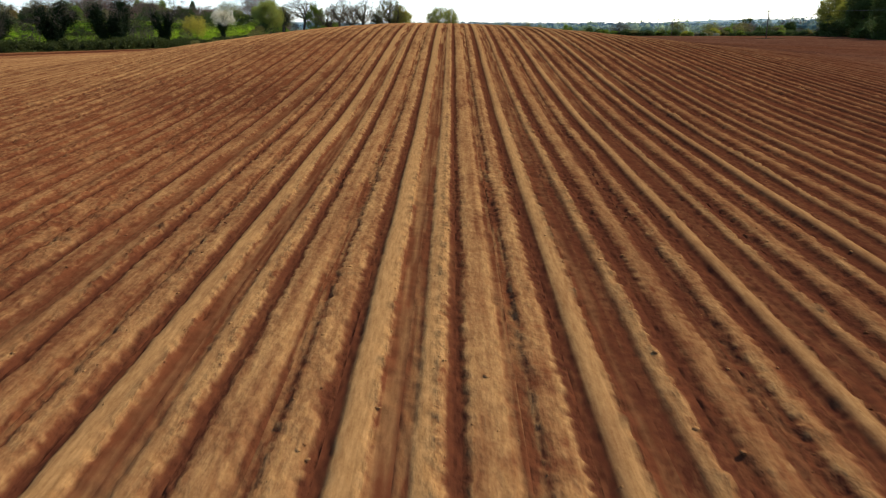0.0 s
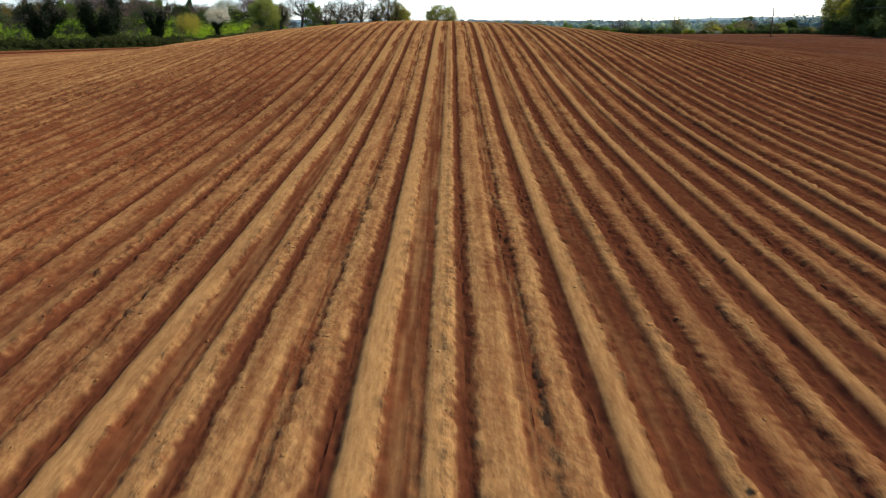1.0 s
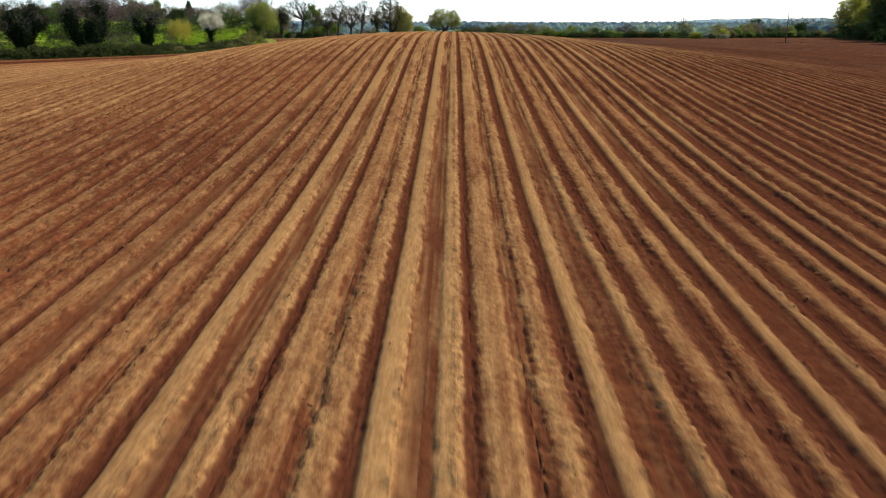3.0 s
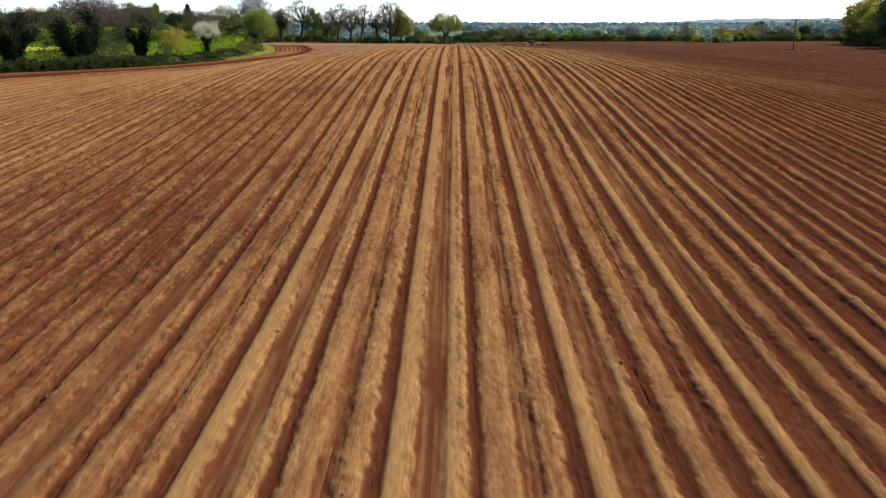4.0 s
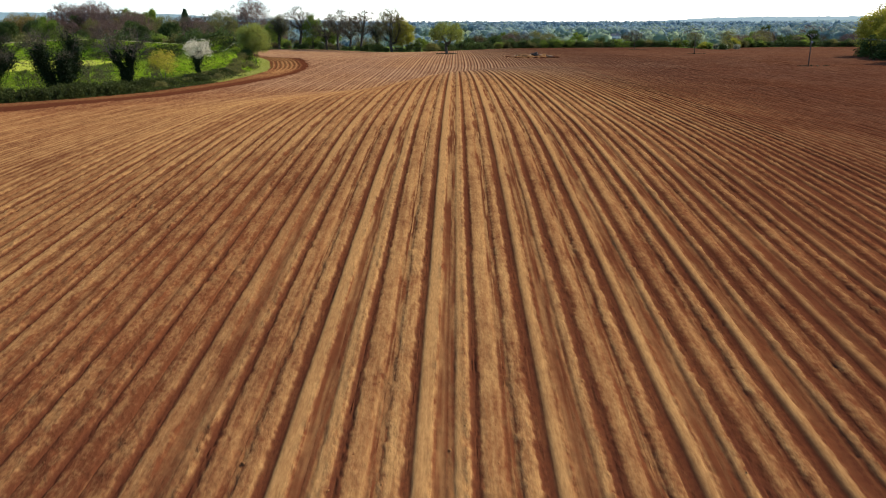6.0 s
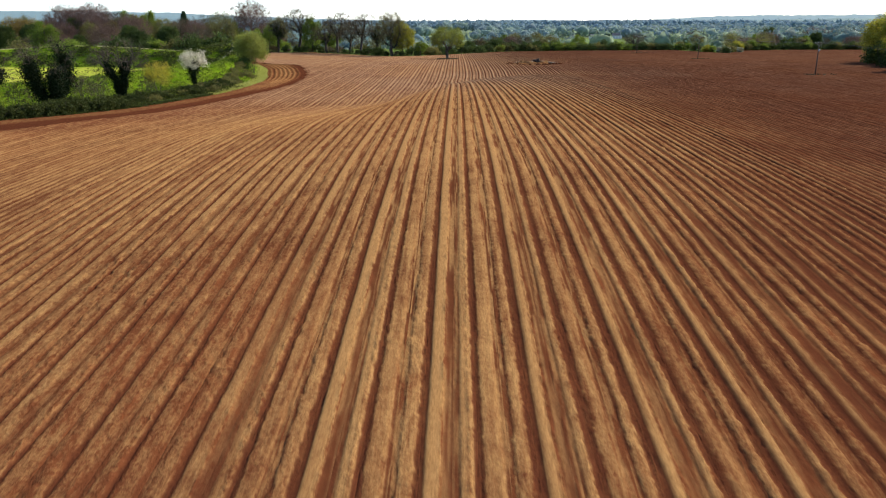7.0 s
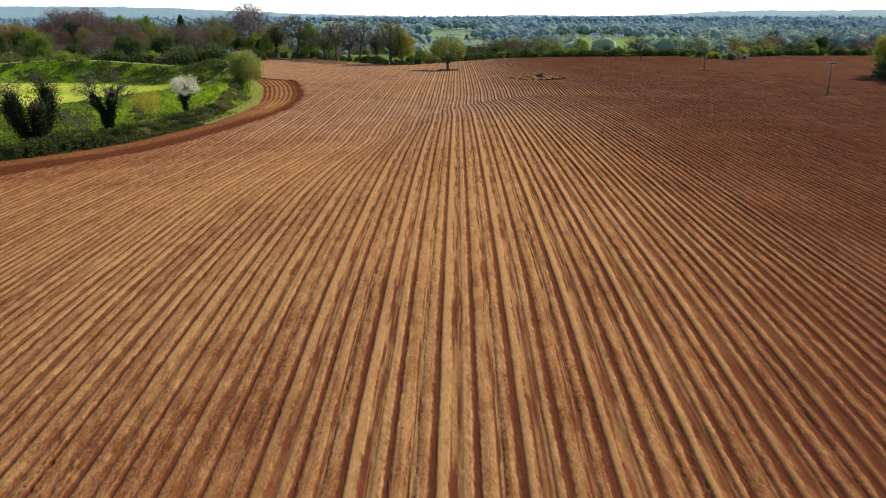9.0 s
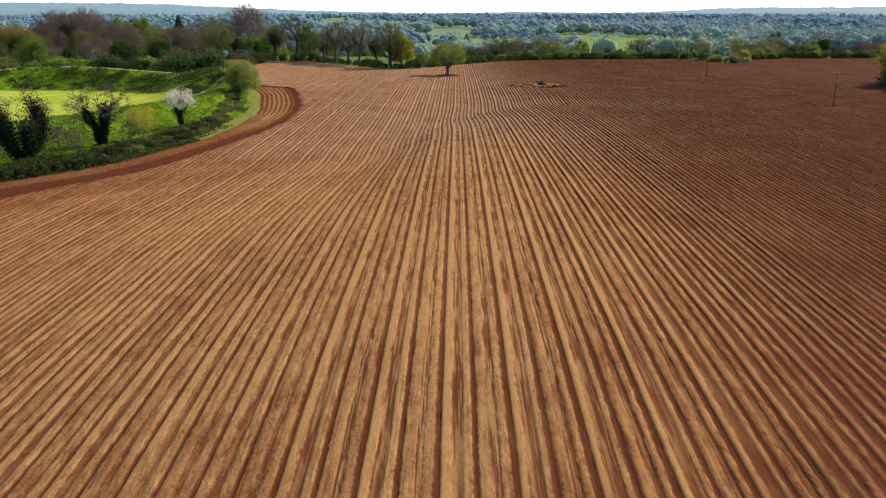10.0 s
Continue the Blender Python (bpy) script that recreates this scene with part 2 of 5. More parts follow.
RENDER_WHITE = plain_material("white_render", (0.70, 0.70, 0.68), (0.80, 0.79, 0.77), 0.8)
SLATE = plain_material("slate_roof", (0.08, 0.085, 0.095), (0.14, 0.14, 0.15), 0.7)
GLASS_DARK = plain_material("dark_window_glass", (0.02, 0.025, 0.03), (0.04, 0.045, 0.05), 0.1)


# ---- the lie of the land ----
HEDGE_Y = (-60, 60, 100, 125, 146, 151, 157, 167, 187, 205, 221, 232, 251, 262, 284, 292, 460, 520)
HEDGE_X = (-190, -140, -110, -92, -74, -67, -60.5, -54, -47.5, -45.6, -45.5, -47.3, -51.5, -54, -62, -74, -120, -130)
ROWS_Y = (-60, 60, 100, 141, 148.5, 158, 170, 183, 198, 211, 228, 244, 265, 283, 290, 300, 460, 520)
ROWS_X = (-180, -130, -95, -61, -56, -49, -45, -41.7, -38.5, -36.9, -37, -39.2, -44, -49.1, -58.5, -66, -114, -125)
FAR_X = (-130, -102, -72, -55, -41, -26, -14, 2, 32, 64, 128, 144, 160, 190, 240)
FAR_Y = (462, 460, 455, 436, 416, 391, 399, 430, 463, 473, 479, 440, 470, 481, 482)
RIGHT_Y = (-60, 200, 250, 290, 330, 400, 490)
RIGHT_X = (110, 120, 131, 147, 178, 216, 250)
BOWL = (-126.0, 243.0, 50.0, 37.0)      # the sunk lawn: middle and half axes
LONE, STUMP = (-0.2, 344.0), (29.3, 291.0)
POLES = ((97.8, 141.0), (96.8, 238.5), (97.0, 338.0), (97.5, 440.0))


def hedge_x(y):
    return np.interp(y, HEDGE_Y, HEDGE_X)


def rows_x(y):
    return np.interp(y, ROWS_Y, ROWS_X)


def bowl_ring(x, y):
    dx, dy = (x - BOWL[0]) / BOWL[2], (y - BOWL[1]) / BOWL[3]
    r = np.sqrt(dx * dx + dy * dy) + 1e-6
    return r, dy / r, dx / r


def slope_foot(x):
    """Where the far side of the rise meets the level ground."""
    return np.interp(x, (-60, -30, -19, -11, -5, 0, 8, 24, 60), (168, 168, 170, 180, 196, 212, 226, 243, 231))


def land(x, y):
    """Height of the ground."""
    x, y = np.asarray(x, float), np.asarray(y, float)
    base = 0.35 + 1.0 * ss(20, 280, y) - 3.3 * ss(270, 450, y)
    foot = slope_foot(x)
    crown = np.minimum(104, foot - 52)
    fall, soft = np.clip((y - crown) / (foot - crown), 0, 1), ss(2, 13, -x)
    up = (0.17 * ss(0, 30, y) + 0.83 * ss(20, 94, y)) * (1 - soft * ss(0, 1, fall * 0.92) - (1 - soft) * fall ** 1.8)
    wide = np.where(x < -3, 34, 44)
    z = base + 5.35 * up * np.exp(-((x + 3) / wide) ** 2)
    # grassed bank round the sunk lawn
    r, north, east = bowl_ring(x, y)
    crest = 1.3 + (2.9 + 1.6 * np.exp(-((x + 122) / 26) ** 2)) * ss(-0.1, 0.85, north) + 2.2 * ss(0.45, 0.95, east) * (1 - ss(0.5, 0.95, north))
    bank = np.exp(-(np.abs(r - 1.40) / 0.20) ** 2.4)
    beside = ss(1.5, 9.0, hedge_x(y) - x)
    z = z + (crest * bank - 0.7 * (1 - ss(0.9, 1.15, r))) * beside
    z = z + 3.0 * np.exp(-((x + 73) / 8.5) ** 2 - ((y - 262) / 13) ** 2)
    z = z + 0.8 * beside * np.exp(-((hedge_x(y) - x - 7) / 4.0) ** 2) * (1 - ss(300, 330, y))
    # the valley beyond the field, and hills far off
    d = np.hypot(x, y)
    z = z - 18.0 * ss(486, 690, np.maximum(y, d * 0.8)) + 6.0 * ss(900, 1500, d) - 1.5 * ss(90, 300, -y)
    z = z + ss(600, 1300, d) * (1 - ss(1900, 2700, d)) * 16 * (vnoise(x / 330, y / 380, 2.0) - 0.5) + 5 * ss(1700, 2700, d)
    return z


def in_field(x, y, edge=0.0):
    return (x > hedge_x(y) + edge) & (y < np.interp(x, FAR_X, FAR_Y) - edge) & (x < np.interp(y, RIGHT_Y, RIGHT_X) - edge)


def steps(*runs):
    """Points along a line: (start, stop, step), ..."""
    return np.unique(np.concatenate([np.arange(a, b + 1e-6, s) for a, b, s in runs]))


# the ground: one sheet to the horizon, sunk a little beneath the ploughed soil
gx = steps((-4300, -1000, 330), (-1000, -260, 37), (-260, -40, 2.5), (-40, 260, 6), (260, 1000, 37), (1000, 4300, 330))
gy = steps((-900, -60, 120), (-60, 130, 10), (130, 330, 2.5), (330, 520, 6), (520, 1440, 30), (1440, 2000, 80), (2000, 4400, 240))
GX, GY = np.meshgrid(gx, gy, indexing="ij")
GZ = land(GX, GY) - 0.45 * in_field(GX, GY, 1.0)
GZ = GZ + 0.25 * (vnoise(GX / 3.1, GY / 3.1, 9.0) - 0.5) * ((GX < hedge_x(GY) - 2) & (bowl_ring(GX, GY)[0] > 1.05) & (GX > -260) & (GY < 330))
quads = grid_faces(len(gx), len(gy))
mid = np.stack([GX.ravel(), GY.ravel()], 1)[quads].mean(1)
near_left = (mid[:, 0] < hedge_x(mid[:, 1])) & (mid[:, 0] > -262) & (mid[:, 1] < 520)
ring_r = bowl_ring(mid[:, 0], mid[:, 1])[0]
kind_of = np.full(len(quads), 2)
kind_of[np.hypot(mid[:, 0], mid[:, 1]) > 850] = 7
kind_of[in_field(mid[:, 0], mid[:, 1])] = 3
kind_of[near_left] = 0
kind_of[near_left & (ring_r < 1.02)] = 1
kind_of[near_left & (ring_r >= 1.02) ] = 5
kind_of[(((mid[:, 0] - 215) / 100) ** 2 + ((mid[:, 1] - 1020) / 320) ** 2 < 1)] = 6
kind_of[((mid[:, 0] - 249) / 22) ** 2 + ((mid[:, 1] - 534) / 14) ** 2 < 1] = 6
ground = mesh_np("ground", np.stack([GX, GY, GZ], -1).reshape(-1, 3), quads, ROUGH_GRASS)
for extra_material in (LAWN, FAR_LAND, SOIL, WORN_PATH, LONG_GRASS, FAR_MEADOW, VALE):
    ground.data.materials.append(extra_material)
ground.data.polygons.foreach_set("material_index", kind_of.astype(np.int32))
tagged(ground, "rough green grassland, banks and distant fields", "ground", kind="structure")


def footpath(points, wide, label):
    """A trodden path laid over the grass along a line of points."""
    points = np.asarray(points, float)
    run = np.concatenate([[0], np.cumsum(np.linalg.norm(np.diff(points, axis=0), axis=1))])
    t = np.arange(0, run[-1], 0.6)
    line = np.stack([np.interp(t, run, points[:, i]) for i in (0, 1)], 1)
    for _ in range(6):
        line[1:-1] = (line[:-2] + 2 * line[1:-1] + line[2:]) / 4
    way = np.gradient(line, axis=0)
    side = np.stack([-way[:, 1], way[:, 0]], 1) / np.linalg.norm(way, axis=1, keepdims=True)
    w = wide * (0.75 + 0.5 * vnoise(t / 2.5, t * 0, 41.0))[:, None]
    across = np.linspace(-1, 1, 5)
    XY = line[:, None] + side[:, None] * (w * across)[:, :, None]
    Z = land(XY[..., 0], XY[..., 1]) + 0.16 - 0.22 * across ** 4
    ob = mesh_np("path", np.concatenate([XY, Z[..., None]], 2).reshape(-1, 3), grid_faces(len(t), 5)[:, ::-1], WORN_PATH)
    TRODDEN.append(line)
    return tagged(ob, label, "path", kind="structure")


TRODDEN = []
around = np.radians(np.linspace(-100, 60, 100))
footpath(np.stack([BOWL[0] + 1.41 * BOWL[2] * np.sin(around), BOWL[1] + 1.41 * BOWL[3] * np.cos(around)], 1), 0.75, "pale trodden path along the top of the grass bank")
footpath(((-64.6, 269), (-62.2, 261), (-62.6, 254), (-66, 248), (-73, 244), (-84, 241)), 0.7, "pale trodden path down the bank to the lawn")

# ---- the ploughed field ----
field = thing("ploughed_field", pose(0, 0, 0), "red-brown ploughed field drawn up in long ridges", "field", kind="structure")
LEAN, START = 0.01164, -1.33            # the rows' drift to the right, and the first smooth ridge at y = 0
CENTRES = (0.0, 1.05, 1.86, 2.78)       # four ridges to each pass of the plough
FURROWS = (-0.40, 0.60, 1.41, 2.34, 3.20)
TOPS = (0.19, 0.16, 0.24, 0.19)
FEET = (0.32, 0.29, 0.38, 0.33)
TALL = (0.078, 0.070, 0.062, 0.076)
ROUGH = (0.005, 0.013, 0.019, 0.026)
CRUST = (1.12, 1.0, 0.74, 0.80)
GRIT = (0.10, 0.38, 0.6, 0.75)


def bare_spots(x, y):
    """0 where rows are broken round the tree, the stump and the poles, 1 elsewhere."""
    keep = np.ones_like(x)
    for (px, py), rx, ry in [(LONE, 4.5, 6.0), (STUMP, 9.0, 9.0)] + [(p, 2.5, 4.0) for p in POLES[1:]]:
        keep = keep * ss(0.75, 1.1, np.sqrt(((x - px) / rx) ** 2 + ((y - py) / ry) ** 2) + 0.25 * (vnoise(x / 1.3, y / 1.3, 3.0) - 0.5))
    return keep


COLUMNS = {17: (4, 4, 5, 4, 4), 13: (3, 3, 5, 3, 3), 9: (2, 3, 3, 3, 2), 7: (2, 2, 3, 2, 2), 5: ()}    # points across foot, flank, top, flank and foot


def ridge_points(k, ys, columns):
    """Points of one ridge over the given ys, with dryness, cloddiness, moisture and painted shade, and haze."""
    g, i = divmod(k, 4)
    c, knots = CENTRES[i], COLUMNS[columns]
    marks = (FURROWS[i], c - FEET[i], c - TOPS[i], c + TOPS[i], c + FEET[i], FURROWS[i + 1])
    u = np.unique(np.concatenate([np.linspace(a, b, n) for a, b, n in zip(marks[:-1], marks[1:], knots)]).round(5)) if columns > 5 else np.array((marks[0], c - TOPS[i] - 0.04, c, c + TOPS[i] + 0.04, marks[5]))
    origin = START + 3.6 * g
    U, Y = np.meshgrid(u, ys, indexing="xy")
    wob = 0.035 * (vnoise(np.full_like(ys, k * 3.7), ys / 4.0, 1.0) - 0.5) + 0.012 * (vnoise(np.full_like(ys, k * 1.9), ys / 0.7, 4.0) - 0.5)
    X = origin + U + LEAN * Y
    X = X - 0.55 * np.exp(-((Y - slope_foot(X) + 2) / 15) ** 2) * ss(160, 185, Y)
    X = X + wob[:, None] * ((U > marks[0] + 1e-4) & (U < marks[5] - 1e-4))
    d = np.abs(U - c)
    left = ss(5, 10, -X)                                   # wide flat-topped ridges on the left
    fine = columns > 7
    # crumbled edges: ragged on the sunny side of the first two ridges, all round on the others
    edge = (0.05 * (vnoise(X / 0.30, Y / 0.45, 6.0) - 0.5) + 0.10 * (vnoise(X / 0.11, Y / 0.13, 16.0) - 0.5)) * (0.45 + 0.22 * i)
    sunny = np.where(U > c, 1.0, 0.35) if i < 2 else np.ones_like(U)
    d = d + edge * sunny - 0.04 * left + 0.055 * ss(0, 4, X) * (1 - ss(60, 110, Y))
    body = 1 - ss(TOPS[i] - 0.03, FEET[i], d)
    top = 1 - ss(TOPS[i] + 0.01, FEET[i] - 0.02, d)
    # furrows the sun reaches, their light painted in as a paler colour
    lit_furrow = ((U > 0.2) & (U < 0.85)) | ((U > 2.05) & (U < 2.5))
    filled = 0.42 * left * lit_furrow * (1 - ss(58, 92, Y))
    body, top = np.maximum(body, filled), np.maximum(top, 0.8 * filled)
    tall = TALL[i] * (0.80 + 0.40 * vnoise(np.full_like(ys, k * 5.3), ys / 5.0, 7.0))
    tall = tall[:, None] * (1 + 0.30 * ss(10, 20, -X) * ss(60, 85, Y) + 0.55 * ss(4, 12, X) + 0.45 * ss(20, 50, X) + 0.5 * ss(90, 170, Y) - 0.10 * left * (1 - ss(70, 110, Y)))
    keep = bare_spots(X, Y)
    ends = ss(0.3, 1.4, X - rows_x(Y)) * ss(0.5, 4.0, np.interp(X, FAR_X, FAR_Y) - Y)
    lumps = 0.7 * (vnoise(X / 0.30, Y / 0.36, 11.0) - 0.5) + 0.9 * (vnoise(X / 0.16, Y / 0.19, 12.0) - 0.5) + 0.7 * (vnoise(X / 0.085, Y / 0.11, 13.0) - 0.5)
    patchy = 0.30 + 1.3 * vnoise(X / 1.6, Y / 3.5, 14.0) ** 1.5
    rough = (ROUGH[i] * patchy + 0.022 * left * patchy * (1 - ss(70, 110, Y))) * (0.55 + 0.45 * body) + 0.020 * (1 - body) * (0.5 + patchy)
    crumbs = np.exp(-((U - c - (0.24, 0.13)[i]) / (0.06, 0.10)[i]) ** 2) if i < 2 else 0.0 * U
    rough = rough + 0.062 * crumbs * (1 - ss(90, 150, Y))
    teeth = (0.0, 0.0, 0.012, 0.006)[i] * (vnoise(U / 0.055 + k * 7.1, Y / 9.0, 23.0) - 0.5)
    trench = 0.02 * np.exp(-((U + 0.40) / 0.14) ** 2) + 0.02 * np.exp(-((U - 3.20) / 0.14) ** 2) + 0.02 * np.exp(-((U - 1.41) / 0.08) ** 2)
    own_side = ss(0.0, 0.05, np.minimum(U - marks[0], marks[5] - U))
    Z = land(X, Y) + (tall * body * own_side - trench) * keep * ends + (rough * lumps * 1.5 + teeth) * own_side * (1.0 if fine else 0.5) + 0.10 * (1 - keep) * (vnoise(X / 0.9, Y / 0.9, 15.0) - 0.4)
    # crust paleness, highest on the rise; flank shade painted in to the right
    crust_tone = 0.62 + 0.34 * np.exp(-((X + 2) / 11) ** 2) + 0.20 * np.exp(-((X + 22) / 19) ** 2 - ((Y - 108) / 34) ** 2) + 0.16 * ss(10, 40, -X) * (1 - ss(90, 120, Y)) + 0.24 * np.exp(-((X - 9) / 14) ** 2) * ss(70, 100, Y) * (1 - ss(190, 240, Y)) + 0.22 * ss(110, 190, Y) * (1 - ss(15, 60, X)) + 0.30 * np.exp(-((Y - slope_foot(X) - 6) / 7) ** 2) * ss(8, 16, X) * (1 - ss(50, 75, X))
    crust_tone = crust_tone + 0.22 * ss(62, 88, Y) * (1 - ss(110, 150, Y)) * ss(3, 10, -X) - 0.22 * np.exp(-((X + 9) / 5) ** 2 - ((Y - 62) / 16) ** 2) - 0.26 * ss(6 + 12 * ss(50, 100, Y), 24 + 22 * ss(50, 100, Y), X) - 0.22 * ss(10, 60, X) * (1 - 0.6 * ss(200, 260, Y)) - 0.35 * np.exp(-((X - 3.5) / 5) ** 2 - ((Y - slope_foot(X) + 9) / 9) ** 2)
    crust_tone = np.clip(crust_tone - ss(3, 9, -X) * (0.20 * (1 - ss(32, 58, Y)) + 0.24 * (1 - ss(66, 86, Y)) * (1 - ss(13, 22, -X))) - 0.08 * left * (1 - ss(40, 100, Y)) + 0.06 * ss(13, 21, -X) * ss(40, 58, Y) * (1 - ss(95, 115, Y)) - 0.22 * ss(16, 34, -X) * ss(64, 76, Y) * (1 - ss(100, 120, Y)), 0, 1.0)
    own = CRUST[i] * (0.86 + 0.28 * vnoise(np.full_like(Y, k * 2.3), Y / 14, 24.0))
    streak = 1 - (0.10, 0.15, 0.45, 0.40)[i] * ss(0.45, 0.8, vnoise(U / 0.09 + k * 3.3, Y / 5.0, 25.0))
    dry = crust_tone * (0.86 + 0.28 * vnoise(X / 5, Y / 12, 17.0)) * (own * streak * top * (0.7 + 0.3 * keep) + (0.55 - 0.20 * ss(4, 14, X) - 0.22 * left) * (1 - top) * ss(0.32, 0.70, vnoise(U / 0.07 + k * 9.7, Y / 2.5, 27.0)) * np.where(lit_furrow, 1.0 + 0.8 * ss(40, 70, Y), 0.3))
    dry = dry - 0.25 * np.clip(crumbs, 0, 1) * (vnoise(X / 0.12, Y / 0.13, 26.0) < 0.45)
    dry = dry * (0.35 + 0.65 * ss(0.3, 3.0, X - rows_x(Y))) * (1 - 0.50 * (1 - ss(4, 26, X - rows_x(Y))) * (1 - ss(150, 200, Y)))
    flat = 0.08 * left * (1 - ss(62, 100, Y))
    dry = np.clip(dry * (1 - flat) + flat * 0.55 * crust_tone, 0, 1.1)
    grit = np.clip(np.maximum(GRIT[i] + 0.9 * crumbs, 0.8 * left * (1 - ss(90, 130, Y))), 0, 1)
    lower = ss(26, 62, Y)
    # right side darkened in the colour for its backlit ridge flanks
    damp_shade = 1.20 * ss(0 + 10 * lower, 6 + 30 * lower, X) * (1 - 0.25 * ss(125, 195, Y))
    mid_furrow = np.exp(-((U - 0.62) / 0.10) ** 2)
    # furrow shade put into the colour over moist soil, weakest in sunlit furrows
    gully_shade = np.where(lit_furrow, 0.24 + 0.42 * mid_furrow, 0.88) * (1 - top) * (1 - (0.55 - 0.40 * ss(0, 12, X) - 0.35 * ss(8, 20, -X)) * ss(55, 110, Y)) 
    damp_shade = np.clip(gully_shade + damp_shade * (0.75 + 0.5 * vnoise(X / 9, Y / 25, 18.0)) * (1 - (0.85 - 0.20 * ss(60, 110, Y) - 0.10 * ss(18, 50, X)) * top), 0, 0.95)
    # haze put into the soil colour, growing with distance and to the right
    haze_dull = np.maximum(0.05 * ss(60, 100, Y) + 0.55 * ss(120, 210, Y), 0.50 * ss(16, 60, X)) * (0.7 + 0.5 * vnoise(X / 12, Y / 20, 22.0))
    return np.stack([X, Y, Z], -1), dry, grit, damp_shade, haze_dull


def ridge_runs(k):
    """The stretches of y that ridge k covers, finely stepped where the flight passes low."""
    g, i = divmod(k, 4)
    x0 = START + 3.6 * g + CENTRES[i]
    out = abs(x0)
    if out < 11:
        ys, columns = steps((-40, 2, 6), (2, 4, 0.5), (4, 26, 0.08), (26, 46, 0.125), (46, 75, 0.2), (75, 115, 0.35), (115, 215, 0.8), (215, 484, 2.2)), 17 if out < 7 else 13
    elif out < 30:
        ys, columns = steps((-40, 6, 6), (6, 70, 0.15 if x0 < 0 else 0.24), (70, 130, 0.4), (130, 245, 1.0), (245, 484, 2.5)), 13 if -22 < x0 < 0 else 9
    elif out < 60:
        ys, columns = steps((-40, 30, 7), (30, 120, 0.8), (120, 215, 1.2), (215, 484, 3)), 7
    else:
        ys, columns = steps((-40, 70, 10), (70, 260, 1.8), (260, 484, 4)), 5
    xs = x0 + LEAN * ys
    ok = (xs > rows_x(ys) + 0.4) & (ys < np.interp(xs, FAR_X, FAR_Y) - 1.0) & (xs < np.interp(ys, RIGHT_Y, RIGHT_X) - 1.5)
    cuts = np.flatnonzero(np.diff(ok.astype(int))) + 1
    return [ys[r] for r in np.split(np.arange(len(ys)), cuts) if ok[r[0]] and len(r) > 4], columns


outer, clod_spots, picker = [], [], np.random.default_rng(19)
for k in range(-150, 276):
    runs, columns = ridge_runs(k)
    if not runs:
        continue
    vs, fs, ds, n = [], [], [], 0
    for ys in runs:
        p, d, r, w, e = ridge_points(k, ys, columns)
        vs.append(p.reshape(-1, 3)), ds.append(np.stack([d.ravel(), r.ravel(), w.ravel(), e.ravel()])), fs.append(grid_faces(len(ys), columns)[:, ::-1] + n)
        n += len(vs[-1])
    if columns > 9:
        low = (vs[0][:, 1] > 5) & (vs[0][:, 1] < 60) & (vs[0][:, 0] > -16)
        every, crumbled, paleness = vs[0][low], ds[0][1][low], ds[0][0][low]
        loose = picker.random(len(every)) < (0.002 + 0.035 * np.clip(crumbled - 0.45, 0, 1)) * np.clip(1.5 - every[:, 1] / 38, 0.12, 1) * (paleness > 0.2)
        clod_spots.append(np.concatenate([every[loose], paleness[loose][:, None]], 1))
    if -96 <= k < 190:
        mesh_np("ridge", np.concatenate(vs), np.concatenate(fs), SOIL, field, attrs=dict(zip(("crust", "rough", "damp_shade", "haze_dull"), np.concatenate(ds, 1))))
    else:
        outer.append((np.concatenate(vs), np.concatenate(fs), np.concatenate(ds, 1)))
offsets = np.cumsum([0] + [len(v) for v, f, d in outer])
rest = mesh_np("outer_ridges", np.concatenate([v for v, f, d in outer]), np.concatenate([f + o for (v, f, d), o in zip(outer, offsets)]), SOIL, field, attrs=dict(zip(("crust", "rough", "damp_shade", "haze_dull"), np.concatenate([d for v, f, d in outer], 1))))
rest["kind"] = "stuff"

# headland: soil worked along the hedge, with tracks that turn round the corner of the bank
hy = steps((-60, 130, 5), (130, 160, 0.6), (160, 300, 0.7), (300, 460, 5))
hv = np.linspace(-0.04, 1.12, 88)
HX, RX = hedge_x(hy), rows_x(hy)
HV, HY = np.meshgrid(hv, hy, indexing="xy")
X = HX[:, None] + (RX - HX)[:, None] * HV
wave = 0.5 - 0.5 * np.cos(2 * math.pi * HV * 8.5)
strong = 0.08 + 0.10 * ss(196, 228, HY) * (1 - ss(284, 300, HY))
inside = ss(0.06, 0.14, HV) * (1 - ss(0.92, 1.0, HV))
Z = land(X, HY) + strong * wave * inside + 0.09 * (vnoise(X / 0.5, HY / 0.5, 21.0) - 0.5) + 0.05 - 0.03 * ss(0.93, 1.02, HV) - 0.1 * ss(1.08, 1.12, HV)
along = 1 - ss(185, 215, HY)                                # the long straight side
dry = 0.10 + 0.30 * wave * inside + 0.20 * wave * inside * (1 - along) + 0.25 * ss(0.2, 0.5, HV) * (1 - ss(0.6, 0.85, HV)) * (1 - along) - 0.28 * ss(0.80, 0.95, HV)
dry = np.clip(dry + along * (0.13 * ss(0.10, 0.22, HV) * (1 - ss(0.48, 0.66, HV)) - 0.18 * ss(0.50, 0.72, HV)), 0, 1)
# outer band darkened in the colour for the shade of its trench
moist_shade = np.clip(0.28 + 0.72 * ss(0.82, 0.95, HV) + along * (0.26 + 0.45 * ss(0.50, 0.72, HV)), 0, 1)
mesh_np("headland", np.stack([X, HY, Z], -1).reshape(-1, 3), grid_faces(len(hy), len(hv))[:, ::-1], SOIL, field, "red bare soil with curved wheel tracks", attrs={"crust": dry.ravel(), "rough": np.full(dry.size, 0.8), "damp_shade": moist_shade.ravel()})

